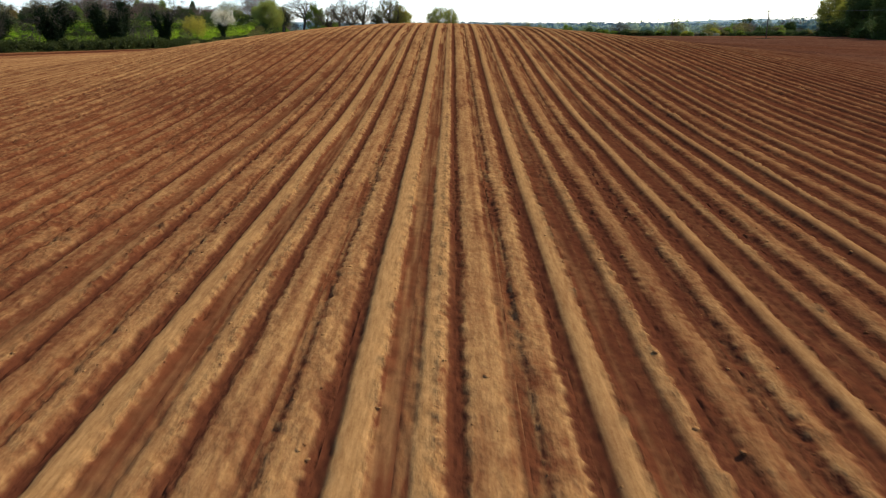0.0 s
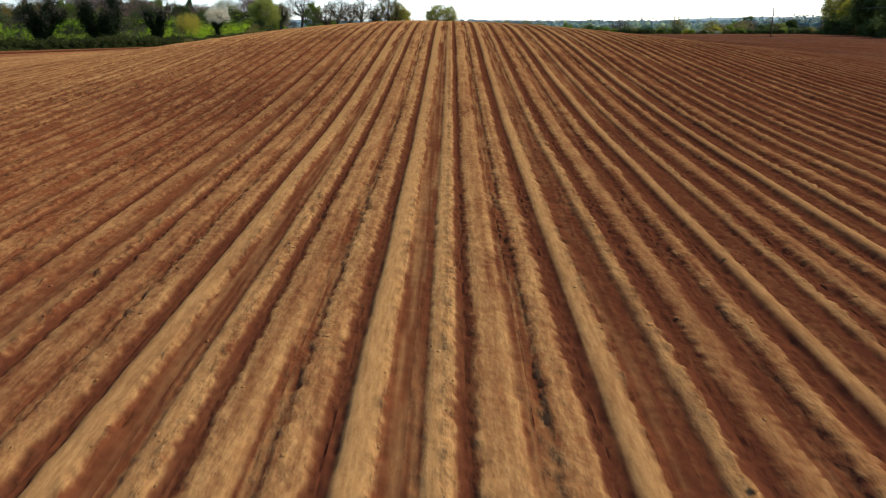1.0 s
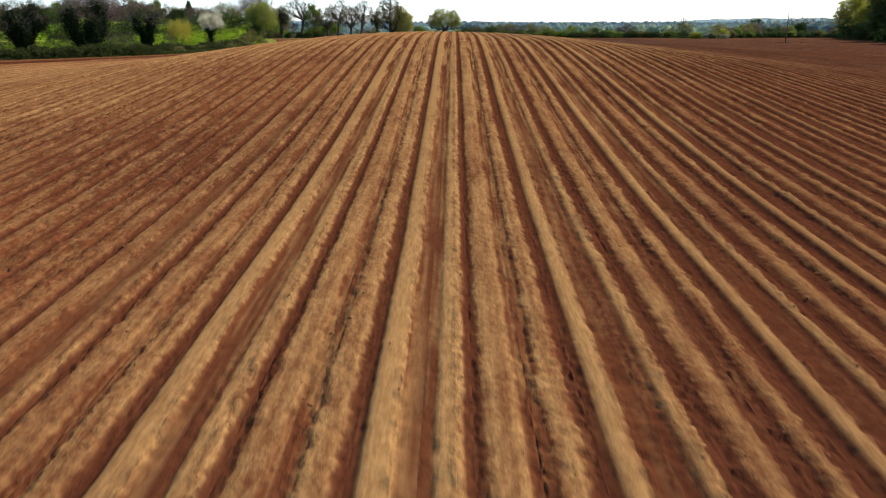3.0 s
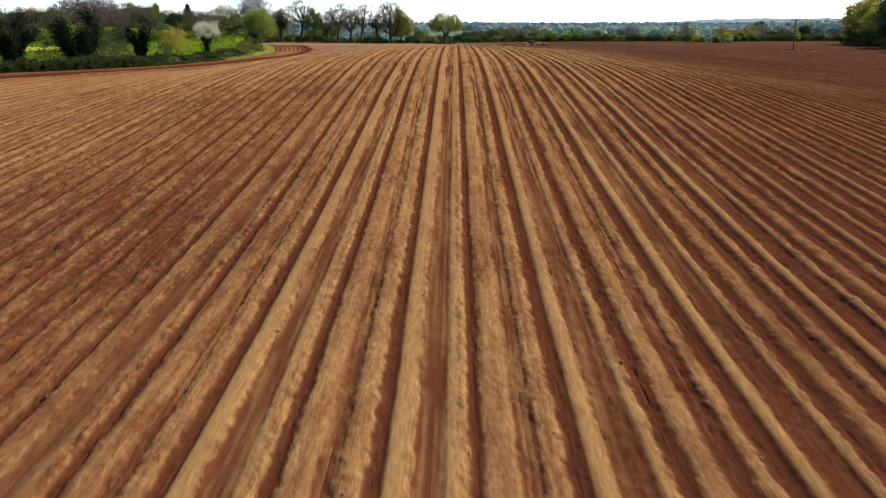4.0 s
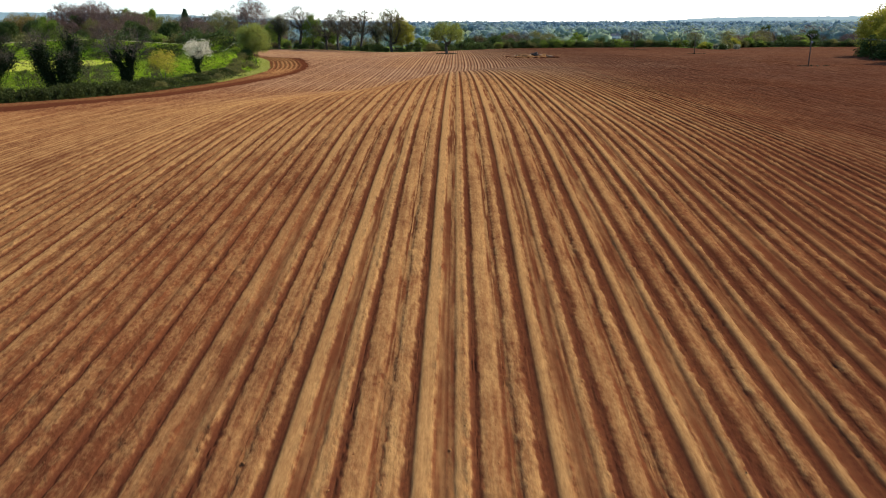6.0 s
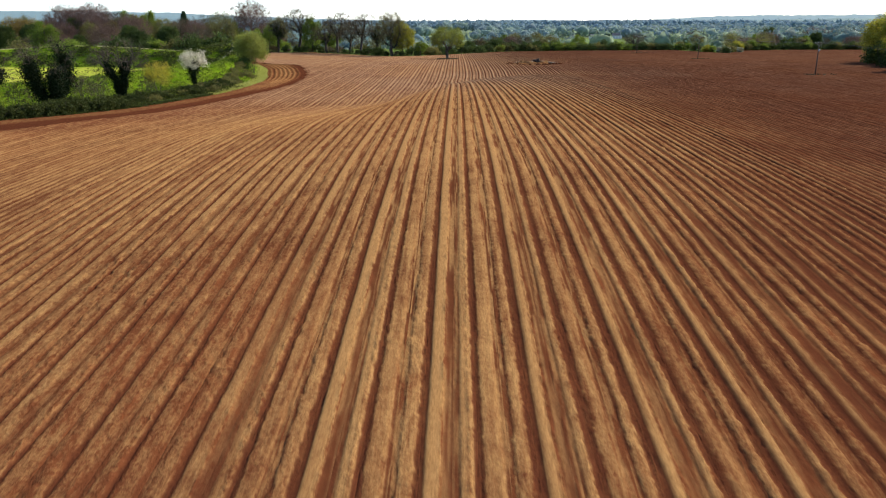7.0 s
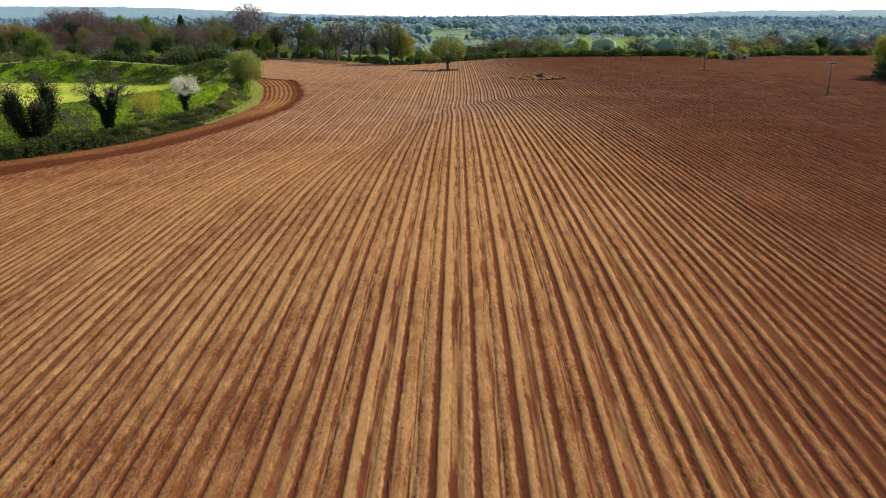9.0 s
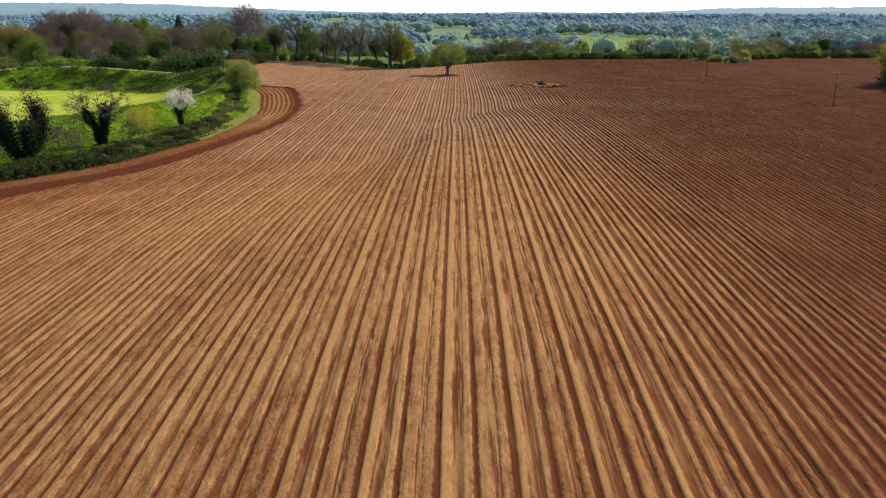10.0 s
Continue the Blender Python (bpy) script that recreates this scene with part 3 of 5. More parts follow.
# loose clods on the ridges where the flight is low
ico = bmesh.new()
bmesh.ops.create_icosphere(ico, subdivisions=1, radius=1.0)
ICO_V, ICO_F = np.array([v.co[:] for v in ico.verts]), np.array([[v.index for v in f.verts] for f in ico.faces])
ico.free()
spots = np.concatenate(clod_spots)
dryness, spots = spots[:, 3], spots[:, :3] + picker.normal(0, 0.02, (len(spots), 3)) * np.array([1, 1, 0.0])
size = 0.014 + 0.034 * picker.random(len(spots)) ** 2.5
shape = ICO_V[None] * picker.uniform(0.6, 1.3, (len(spots), len(ICO_V), 1)) * picker.uniform(0.7, 1.3, (len(spots), 1, 3)) * np.array([1.25, 1.35, 0.42])
V = (spots[:, None] + shape * size[:, None, None] + np.array([0, 0, 0.05]) * size[:, None, None]).reshape(-1, 3)
F = (ICO_F[None] + (np.arange(len(spots)) * len(ICO_V))[:, None, None]).reshape(-1, 3)
tone = np.repeat(np.clip(dryness * picker.uniform(0.75, 1.3, len(spots)), 0, 1.1), len(ICO_V))
clods = mesh_np("clods", V, F, SOIL, field, "crumbly loose clods of earth", attrs={"crust": tone, "rough": np.full(len(V), 0.5), "damp_shade": np.zeros(len(V))})
clods["kind"] = "stuff"


# ---- trees and shrubs ----
class Plant:
    """Sticks and leaves of one plant, grown about its foot."""

    def __init__(self, seed):
        self.rng = np.random.default_rng(seed)
        self.sticks = []

    def stick_mesh(self, thick, least, thin):
        """Sticks with thick as True: trunk and limbs; False: the finer twigs."""
        rows = [s for s in self.sticks if (s[4] >= thin) == thick]
        if not rows:
            return np.zeros((3, 3)), np.array([[0, 1, 2, 2]])
        a, b = np.array([s[0] for s in rows]), np.array([s[1] for s in rows])
        ra, rb = np.maximum([s[2] for s in rows], least), np.maximum([s[3] for s in rows], least)
        d = (b - a) / (np.linalg.norm(b - a, axis=1, keepdims=True) + 1e-9)
        u = np.cross(d, np.array([0.31, 0.87, 0.12]))
        u /= np.linalg.norm(u, axis=1, keepdims=True) + 1e-9
        v = np.cross(d, u)
        sides = 6 if thick else 3
        ring = [np.cos(2 * math.pi * i / sides) * u + np.sin(2 * math.pi * i / sides) * v for i in range(sides)]
        verts = np.stack([a + r * ra[:, None] for r in ring] + [b + r * rb[:, None] for r in ring], 1).reshape(-1, 3)
        base = np.arange(len(rows))[:, None] * 2 * sides
        faces = np.concatenate([base + np.array([i, (i + 1) % sides, sides + (i + 1) % sides, sides + i]) for i in range(sides)])
        return verts, faces


def leaf_cards(rng, centres, count, radius, size, flat=1.0):
    """Small bent leaf sprays scattered about centres."""
    centres = np.asarray(centres, float)
    c = np.repeat(centres, count, 0)
    n = len(c)
    c = c + rng.normal(0, 1, (n, 3)) * np.array([radius, radius, radius * flat])
    u = rng.normal(0, 1, (n, 3))
    u /= np.linalg.norm(u, axis=1, keepdims=True)
    w = np.cross(u, rng.normal(0, 1, (n, 3)))
    w /= np.linalg.norm(w, axis=1, keepdims=True) + 1e-9
    s = size * rng.uniform(0.5, 1.4, (n, 1))
    up = np.cross(u, w) * s * 0.25
    verts = np.stack([c - u * s, c - w * s * 0.45 + up, c + u * s, c + w * s * 0.55 + up], 1).reshape(-1, 3)
    return verts, np.arange(4 * n).reshape(-1, 4)


def plant_thing(name, label, category, plant, wood, leaf, verts, faces, least=0.03, thin=1, twigs=None):
    """A plant kept out of the way at its foot's origin, to be copied to its places."""
    ob = thing(name, pose(0, 0, 0), label, category)
    v, f = plant.stick_mesh(True, least, thin)
    mesh_np("trunk", v, f, wood, ob, smooth=True)
    parts = [(verts, faces, leaf)] if verts is not None else []
    if parts:
        mesh_np("crown", verts, faces, leaf, ob, smooth=False)
    if twigs is not None:
        v, f = plant.stick_mesh(False, twigs, thin)
        mesh_np("branchwork", v, f, wood, ob, smooth=False)
    return ob


def branch_out(rng, goals, nodes, step, kill, rounds=70, lift=0.05):
    """Branches that grow from the given chain of (point, parent) towards a cloud of goals."""
    pos, par = [np.array(p, float) for p, q in nodes], [q for p, q in nodes]
    d = np.linalg.norm(goals[:, None] - np.array(pos)[None], axis=2)
    near, dist = d.argmin(1), d.min(1)
    used = set()
    for _ in range(rounds):
        live = dist > kill
        if not live.any():
            break
        fresh = []
        for i in np.unique(near[live]):
            pull = goals[live & (near == i)] - pos[i]
            way = (pull / np.linalg.norm(pull, axis=1, keepdims=True)).mean(0) + rng.normal(0, 0.16, 3) + np.array([0, 0, lift])
            way /= np.linalg.norm(way) + 1e-9
            e = pos[i] + way * step
            mark = (int(i), tuple(np.round(e / (0.5 * step)).astype(int)))
            if mark in used:
                e = e + rng.normal(0, 0.3, 3) * step
            used.add(mark)
            fresh.append(len(pos))
            pos.append(e), par.append(int(i))
        new_at = np.array([pos[i] for i in fresh])
        dn = np.linalg.norm(goals[:, None] - new_at[None], axis=2)
        k = dn.argmin(1)
        closer = dn[np.arange(len(goals)), k] < dist
        near = np.where(closer, np.array(fresh)[k], near)
        dist = np.minimum(dist, dn[np.arange(len(goals)), k])
    pos, par = np.array(pos), np.array(par)
    weight, kids = np.zeros(len(pos)), np.bincount(par[par >= 0], minlength=len(pos))
    weight[kids == 0] = 1
    for i in range(len(pos) - 1, -1, -1):
        if par[i] >= 0:
            weight[par[i]] += weight[i]
    return pos, par, weight, kids == 0


def grown_tree(seed, label, leaf, wood=BARK, height=14.0, wide=0.7, base=0.3, cards=8, spray=0.5, size=0.24, lobes=16, lobe=0.30, goals=620, twig=0.8, twigs=5,
               stems=1, splay=0.0, name="tree", trunk=0.022, flat=1.0, ivy=0.0, ivy_top=0.8, ivy_count=60, ivy_from=0.0085, step=0.032, thin=1.0, category="tree", least=0.0016):
    """A tree branched towards a crown of uneven lobes, in leaf, in bud or bare, its limbs wrapped in ivy if asked."""
    rng = np.random.default_rng(seed)
    p = Plant(seed)
    mid, rz, rx = height * (base + 1) / 2, height * (1 - base) / 2, height * wide / 2
    k = np.arange(lobes) + 0.5
    el, az = np.arcsin(np.clip(1 - 1.75 * k / lobes, -1, 1)), k * 2.39996 + rng.normal(0, 0.3, lobes)
    r = rng.uniform(0.56, 0.80, lobes)
    centres = np.stack([rx * r * np.cos(el) * np.cos(az), rx * r * np.cos(el) * np.sin(az), mid + rz * r * np.sin(el) * flat], 1)
    pick = rng.integers(0, lobes, goals)
    ball = rng.normal(0, 1, (goals, 3))
    ball *= (rng.uniform(0.3, 1, goals) ** 0.5 / np.linalg.norm(ball, axis=1))[:, None]
    cloud = centres[pick] + ball * np.array([rx, rx, rz]) * lobe * rng.uniform(0.7, 1.25, lobes)[pick][:, None]
    cloud[:, 2] = np.clip(cloud[:, 2], 0.06 * height, height)
    chain, st = [(np.array([0.0, 0.0, -0.05 * (stems > 1)]), -1)] if stems > 1 else [], height * step
    for s in range(stems):
        a = 2.39996 * s + 0.5
        q, up, last = np.array([math.cos(a), 0.7 * math.sin(a), 0]) * (0.25 if stems > 1 else 0), np.array([splay * math.cos(a), splay * math.sin(a), 1.0]), 0 if stems > 1 else -1
        while q[2] < height * base * (1.0 if stems == 1 else rng.uniform(0.9, 1.5)) + 0.01:
            chain.append((q, last))
            last = len(chain) - 1
            up = up + rng.normal(0, 0.06, 3) * np.array([1, 1, 0])
            q = q + up / np.linalg.norm(up) * st
    pos, par, weight, tip = branch_out(rng, cloud, chain, st, st * 0.85)
    high = pos[:, 2].max()
    pos = pos * np.array([1, 1, (height - 0.3 * spray) / high])
    rad = np.maximum(height * trunk * (weight / weight.max()) ** 0.46 / math.sqrt(stems) ** 0.6, height * least)
    for i in range(len(pos)):
        if par[i] >= 0:
            p.sticks.append((pos[par[i]], pos[i], rad[par[i]] if weight[par[i]] < 3 * weight[i] else rad[i] * 1.15, rad[i], 3 if rad[i] > height * 0.0042 else 0))
    ob = thing(name, pose(0, 0, 0), label, category)
    v, f = p.stick_mesh(True, 0.01, 2)
    mesh_np("trunk", v, f, wood, ob, smooth=True)
    fine = TWIG_PURPLE if wood is TWIG_PURPLE else TWIG_GREY
    v, f = p.stick_mesh(False, 0.001, 2)
    ends = pos[tip]
    if twigs:
        c = np.repeat(ends, twigs, 0)
        out = c - np.array([0, 0, mid - 0.25 * rz])
        out /= np.linalg.norm(out, axis=1, keepdims=True)
        out = out + rng.normal(0, 0.55, out.shape)
        out /= np.linalg.norm(out, axis=1, keepdims=True)
        side = np.cross(out, rng.normal(0, 1, out.shape))
        side *= height * least * 0.8 / (np.linalg.norm(side, axis=1, keepdims=True) + 1e-9)
        far_end = c + out * (twig * rng.uniform(0.4, 1.2, (len(c), 1)))
        tv = np.stack([c - side, c + side, far_end + side * 0.3, far_end - side * 0.3], 1).reshape(-1, 3)
        f = np.concatenate([f, np.arange(len(tv)).reshape(-1, 4) + len(v)])
        v = np.concatenate([v, tv])
        ends = np.concatenate([ends, far_end[:: max(1, twigs // 2)]])
    mesh_np("branchwork", v, f, fine, ob, smooth=False)
    if cards:
        ends = ends[rng.random(len(ends)) < thin]
        v, f = leaf_cards(rng, ends, cards, spray, size)
        v[:, 2] = np.maximum(v[:, 2], 0.05)
        mesh_np("crown", v, f, leaf, ob, smooth=False)
    if ivy:
        w = pos[(rad > height * ivy_from) & (pos[:, 2] < height * ivy_top)]
        puff = ivy * rng.uniform(0.35, 1.25, len(w)) ** 1.2 * np.clip(0.35 + 1.5 * w[:, 2] / height, 0, 1.15)
        v = np.concatenate([leaf_cards(rng, [q], ivy_count, s, 0.15, 1.25)[0] for q, s in zip(w, puff)])
        v[:, 2] = np.maximum(v[:, 2], 0.02)
        mesh_np("ivy", v, np.arange(len(v)).reshape(-1, 4), IVY, ob, "dark ivy round the limbs", smooth=False)
    return ob


def bush(seed, label, leaf, height=4.0, wide=1.2, cards=55, size=0.22, name="bush", wood=BARK, lumps=34):
    """A shrub of many upright stems with an uneven leafy outline."""
    p = Plant(seed)
    blobs = []
    for i in range(9):
        a, r = p.rng.uniform(0, 6.28), p.rng.uniform(0.1, 0.5) * height * wide
        tip = np.array([r * math.cos(a), r * math.sin(a), height * p.rng.uniform(0.55, 0.95)])
        p.sticks.append((np.array([tip[0] * 0.25, tip[1] * 0.25, 0.0]), tip, 0.03 * height * 0.4, 0.012 * height * 0.4, 3))
    for i in range(lumps):
        a, t = p.rng.uniform(0, 6.28), p.rng.uniform(0.05, 1.0)
        r = 0.5 * height * wide * math.sqrt(p.rng.uniform(0.05, 1.0)) * (1 - 0.55 * t ** 2)
        blobs.append((r * math.cos(a), r * math.sin(a), height * (0.08 + 0.82 * t) * (0.8 + 0.25 * p.rng.random())))
    v, f = leaf_cards(p.rng, blobs, cards, 0.105 * height, size)
    v[:, 2] = np.maximum(v[:, 2], 0.0)
    return plant_thing(name, label, "shrub", p, wood, leaf, v, f, 0.02, 3, None)


def conifer(seed, label, height=22.0):
    p = Plant(seed)
    p.sticks.append((np.zeros(3), np.array([0, 0, height * 0.98]), 0.3, 0.04, 3))
    spots = []
    for i in range(40):
        t = i / 40
        z, r = height * (0.12 + 0.86 * t), height * 0.40 * (1 - t) ** 0.95 + 0.1
        for _ in range(7):
            a = p.rng.uniform(0, 6.28)
            e = np.array([r * math.cos(a), r * math.sin(a), z - 0.25 * r]) * np.array([1, 1, 1])
            p.sticks.append((np.array([0, 0, z]), e, 0.05, 0.02, 3))
            for s in (0.25, 0.5, 0.75, 0.97):
                spots.append(np.array([0, 0, z]) * (1 - s) + e * s)
    v, f = leaf_cards(p.rng, spots, 6, 0.32, 0.36, 0.5)
    return plant_thing("conifer", label, "tree", p, BARK, CONIFER_LEAF, v, f, 0.03, 3, None)


def stand(ob, x, y, scale=1.0, turn=0.0, sink=0.12, wide=1.0):
    """The pose of a plant on the ground."""
    z = float(land(x, y)) - sink
    return pose(x, y, z, 0, 0, turn) @ Matrix.Diagonal((scale * wide, scale * wide, scale, 1))


def put(ob, x, y, scale=1.0, turn=0.0, wide=1.0, label="", group=""):
    c = copy_thing(ob, stand(ob, x, y, scale, turn, wide=wide))
    return tagged(c, label, group=group)


def drop(ob):
    """Takes away the pattern plant once its copies stand."""
    for o in (*ob.children_recursive, ob):
        bpy.data.objects.remove(o)


NETTLE = leaf_material("nettle_leaves", (0.030, 0.042, 0.009), (0.085, 0.098, 0.022), 0.3, 0.0)
THORN = leaf_material("pale_thorn_sprays", (0.22, 0.23, 0.14), (0.40, 0.40, 0.28), 0.4)
KINDS = {
    "purple": (grown_tree(11, "tall leafless tree with purple-brown twigs", PURPLE_BUD, TWIG_PURPLE, 20.0, 0.78, 0.16, 7, 0.8, 0.15, 30, 0.36, 1150, 1.4, 11, least=0.0019), 20.0),
    "purple_b": (grown_tree(12, "broad leafless tree with purple-brown twigs", PURPLE_BUD, TWIG_PURPLE, 20.0, 0.98, 0.20, 7, 0.8, 0.15, 30, 0.34, 1150, 1.4, 11, least=0.0019), 20.0),
    "bare": (grown_tree(13, "tall leafless tree with fine grey-brown twigs", BUD_TWIG, BARK, 18.0, 0.74, 0.36, 4, 0.5, 0.12, 20, 0.34, 820, 1.1, 11, trunk=0.030, least=0.0018, ivy=0.42, ivy_top=0.72, ivy_from=0.010), 18.0),
    "bare_b": (grown_tree(14, "gnarled leafless tree with a spreading crown", BUD_TWIG, BARK, 18.0, 0.92, 0.30, 4, 0.5, 0.12, 18, 0.35, 820, 1.1, 11, trunk=0.036, least=0.0018, ivy=0.42, ivy_top=0.66, ivy_from=0.011), 18.0),
    "green": (grown_tree(21, "broadleaved tree in fresh green leaf", GREEN_LEAF, BARK, 14.0, 0.66, 0.16, 12, 0.5, 0.24, 18, 0.32, 420), 14.0),
    "green_b": (grown_tree(22, "rounded tree in bright spring leaf", GREEN_LEAF, BARK, 14.0, 0.85, 0.20, 12, 0.5, 0.24, 16, 0.32, 420), 14.0),
    "olive": (grown_tree(23, "tree in olive-brown opening leaf", OLIVE_LEAF, BARK, 14.0, 0.72, 0.2, 7, 0.55, 0.18, 18, 0.33, 460, 0.9, 6), 14.0),
    "dark": (grown_tree(24, "dense dark green evergreen tree", DARK_LEAF, BARK, 13.0, 0.55, 0.10, 22, 0.5, 0.26, 18, 0.36, 420), 13.0),
    "russet": (grown_tree(25, "tree with hanging russet-yellow catkins", ORANGE_LEAF, BARK, 15.0, 0.86, 0.22, 9, 0.6, 0.22, 18, 0.34, 460), 15.0),
    "yellow": (grown_tree(26, "tree in bright yellow-green leaf", YELLOW_LEAF, BARK, 14.0, 0.7, 0.10, 16, 0.5, 0.24, 22, 0.33, 460), 14.0),
    "ivied": (grown_tree(27, "tree wrapped in dark green ivy", BUD_TWIG, BARK, 15.0, 0.60, 0.34, 3, 0.4, 0.10, 12, 0.34, 420, 1.0, 7, trunk=0.03, ivy=0.85, ivy_count=90, ivy_from=0.0065), 15.0),
    "conifer": (conifer(28, "dark spire-shaped conifer above the wood"), 22.0),
    "oak": (grown_tree(29, "large round-headed tree in thin olive leaf", OLIVE_LEAF, BARK, 19.0, 0.70, 0.14, 8, 0.45, 0.16, 28, 0.32, 1000, 1.0, 10, trunk=0.036, ivy=0.8, ivy_top=0.66), 19.0),
    "bush_dark": (bush(31, "dark green bush in the boundary hedge", DARK_LEAF), 4.0),
    "bush_green": (bush(32, "fresh green bush in the boundary hedge", GREEN_LEAF), 4.0),
    "bush_olive": (bush(33, "olive-green bush in the boundary hedge", OLIVE_LEAF), 4.0),
    "bush_yellow": (bush(34, "yellow-green bush in the boundary hedge", YELLOW_LEAF), 4.0),
    "bush_bare": (bush(35, "bare twiggy bush in the boundary hedge", BUD_TWIG, cards=34), 4.0),
    "bush_blackthorn": (bush(36, "low thorn bush just coming into pale blossom", THORN, cards=60), 4.0),
    "bramble": (bush(37, "low dark bramble and hedge growth on the bank", NETTLE, 1.6, 2.2, 40, 0.13, "bramble"), 1.6),
    "bramble_dry": (bush(38, "low tangle of olive-brown bramble on the bank", OLIVE_LEAF, 1.3, 2.2, 26, 0.11, "bramble"), 1.3),
}
WOOD = ((-229, 450, 17.9, "russet"), (-237, 476, 18.5, "olive"), (-207, 431, 13.3, "purple"), (-235, 502, 18.7, "purple_b"), (-232, 514, 26.7, "purple"), (-225, 521, 26.4, "purple_b"),
        (-211, 508, 27.2, "purple"), (-200, 495, 20.9, "purple_b"), (-180, 463, 16.1, "russet"), (-177, 470, 13.7, "green"), (-165, 457, 15.8, "green_b"), (-177, 502, 19.7, "green"),
        (-160, 463, 13.9, "olive"), (-226, 630, 33.2, "bare"), (-156, 476, 13.3, "green_b"), (-170, 527, 16.7, "bare"), (-168, 540, 25.9, "conifer"), (-143, 482, 13.2, "green"),
        (-164, 566, 25.5, "bare_b"), (-141, 502, 15.3, "olive"), (-141, 527, 23.1, "olive"), (-136, 534, 17.0, "green"), (-125, 540, 32.4, "purple"), (-125, 514, 10.0, "dark"))
ROW = ((-92, 461, 18.2, "ivied"), (-97, 463, 13.3, "green"), (-81, 461, 22.4, "bare"), (-73, 459, 16.8, "green"), (-64, 449, 15.9, "bare_b"), (-57, 442, 20.4, "bare"),
       (-50, 434, 16.7, "bare_b"), (-43, 424, 19.4, "bare"), (-34, 411, 14.9, "ivied"), (-26, 399, 19.7, "oak"), (-21, 401, 14.4, "yellow"), (-13, 404, 6.4, "green_b"))
UNDER = ((-162, 330, 7.6, "bush_olive"), (-151, 328, 6.0, "bush_green"), (-143, 332, 7.3, "bush_bare"), (-130, 328, 6.2, "bush_green"), (-123, 332, 7.5, "bush_dark"), (-116, 330, 7.3, "bush_dark"),
         (-112, 334, 7.8, "bush_green"), (-104, 330, 7.9, "bush_olive"), (-98, 330, 9.5, "bush_dark"), (-96, 336, 8.6, "bush_dark"), (-89, 338, 10.0, "bush_dark"), (-72, 300, 7.1, "bush_olive"), (-97, 440, 6.2, "bush_dark"))
HEDGE = ((-11, 422, 5.0, "bush_green"), (-5, 436, 3.2, "bush_dark"), (6, 456, 4.4, "bush_green"), (12, 464, 6.2, "bush_dark"), (17, 470, 7.6, "bush_bare"), (21, 471, 5.8, "bush_dark"),
         (26, 473, 6.9, "bush_dark"), (31, 475, 5.1, "bush_dark"), (36, 475, 5.3, "bush_dark"), (42, 477, 3.7, "bush_olive"), (50, 478, 5.5, "bush_dark"), (55, 479, 4.2, "bush_green"),
         (60, 479, 5.4, "bush_dark"), (66, 480, 4.2, "bush_olive"), (71, 481, 4.4, "bush_green"), (79, 481, 2.9, "bush_green"), (88, 483, 5.9, "bush_dark"), (95, 483, 4.9, "bush_dark"),
         (102, 483, 2.5, "bush_green"), (112, 484, 4.3, "bush_dark"), (121, 485, 2.4, "bush_olive"), (133, 487, 5.0, "bush_olive"), (138, 487, 3.8, "bush_green"))
CORNER = ((174, 592, 19.4, "bare_b"), (137, 452, 4.1, "bush_yellow"), (142, 447, 3.2, "bush_blackthorn"), (147, 446, 3.0, "bush_blackthorn"), (154, 449, 2.9, "bush_blackthorn"), (161, 472, 5.7, "bush_yellow"),
          (171, 478, 5.7, "bush_green"), (182, 488, 6.2, "bush_olive"), (222, 581, 17.9, "dark"), (199, 500, 6.4, "bush_dark"), (205, 502, 6.9, "bush_dark"), (212, 504, 6.9, "bush_green"),
          (262, 604, 21.9, "purple"), (270, 604, 21.0, "purple_b"), (283, 615, 19.4, "bare"), (302, 638, 25.2, "bare_b"), (238, 490, 4.5, "bush_olive"))
turner = random.Random(7)
for rows, group in ((WOOD, "trees of the wood"), (ROW, "row of trees at the field's end"), (UNDER, "bushes before the wood"), (HEDGE, "bushes of the far hedge"), (CORNER, "growth at the far corner")):
    for x, y, h, kind in rows:
        ob, tall = KINDS[kind]
        put(ob, x, y, h / tall, turner.uniform(0, 360), turner.uniform(0.9, 1.15), group=group)
# the wood goes on behind its edge
for i in range(56):
    x, y = turner.uniform(-330, -90), turner.uniform(425, 620)
    if y < 470 and x > -120 - (y - 425) * 0.3:
        continue
    kind = turner.choice(("purple", "purple_b", "bare", "bare_b", "olive", "green", "dark", "olive", "bare"))
    ob, tall = KINDS[kind]
    put(ob, x, y, turner.uniform(14, 21) / tall, turner.uniform(0, 360), turner.uniform(0.9, 1.2), group="trees of the wood")
for i in range(16):
    x, y = turner.uniform(-290, -200), turner.uniform(385, 470)
    ob, tall = KINDS[turner.choice(("purple", "bare", "olive", "russet"))]
    put(ob, x, y, turner.uniform(12, 18) / tall, turner.uniform(0, 360), group="trees of the wood")
for i in range(34):
    x, y = turner.uniform(-245, -108), turner.uniform(350, 425)
    ob, tall = KINDS[turner.choice(("dark", "purple_b", "olive", "bare", "green", "purple", "dark", "bare_b"))]
    put(ob, x, y, turner.uniform(8, 14) / tall, turner.uniform(0, 360), 1.15, group="trees of the wood")
for i in range(80):
    x, y = turner.uniform(-235, -95), turner.uniform(328, 405)
    ob, tall = KINDS[turner.choice(("bush_dark", "bush_dark", "bush_dark", "bush_bare", "bush_green"))]
    put(ob, x, y if x < -100 else y + 30, turner.choice((3.0, 4.0, 5.0, 6.5, 8.5)) * turner.uniform(0.8, 1.1) / tall, turner.uniform(0, 360), 1.2, group="bushes before the wood")
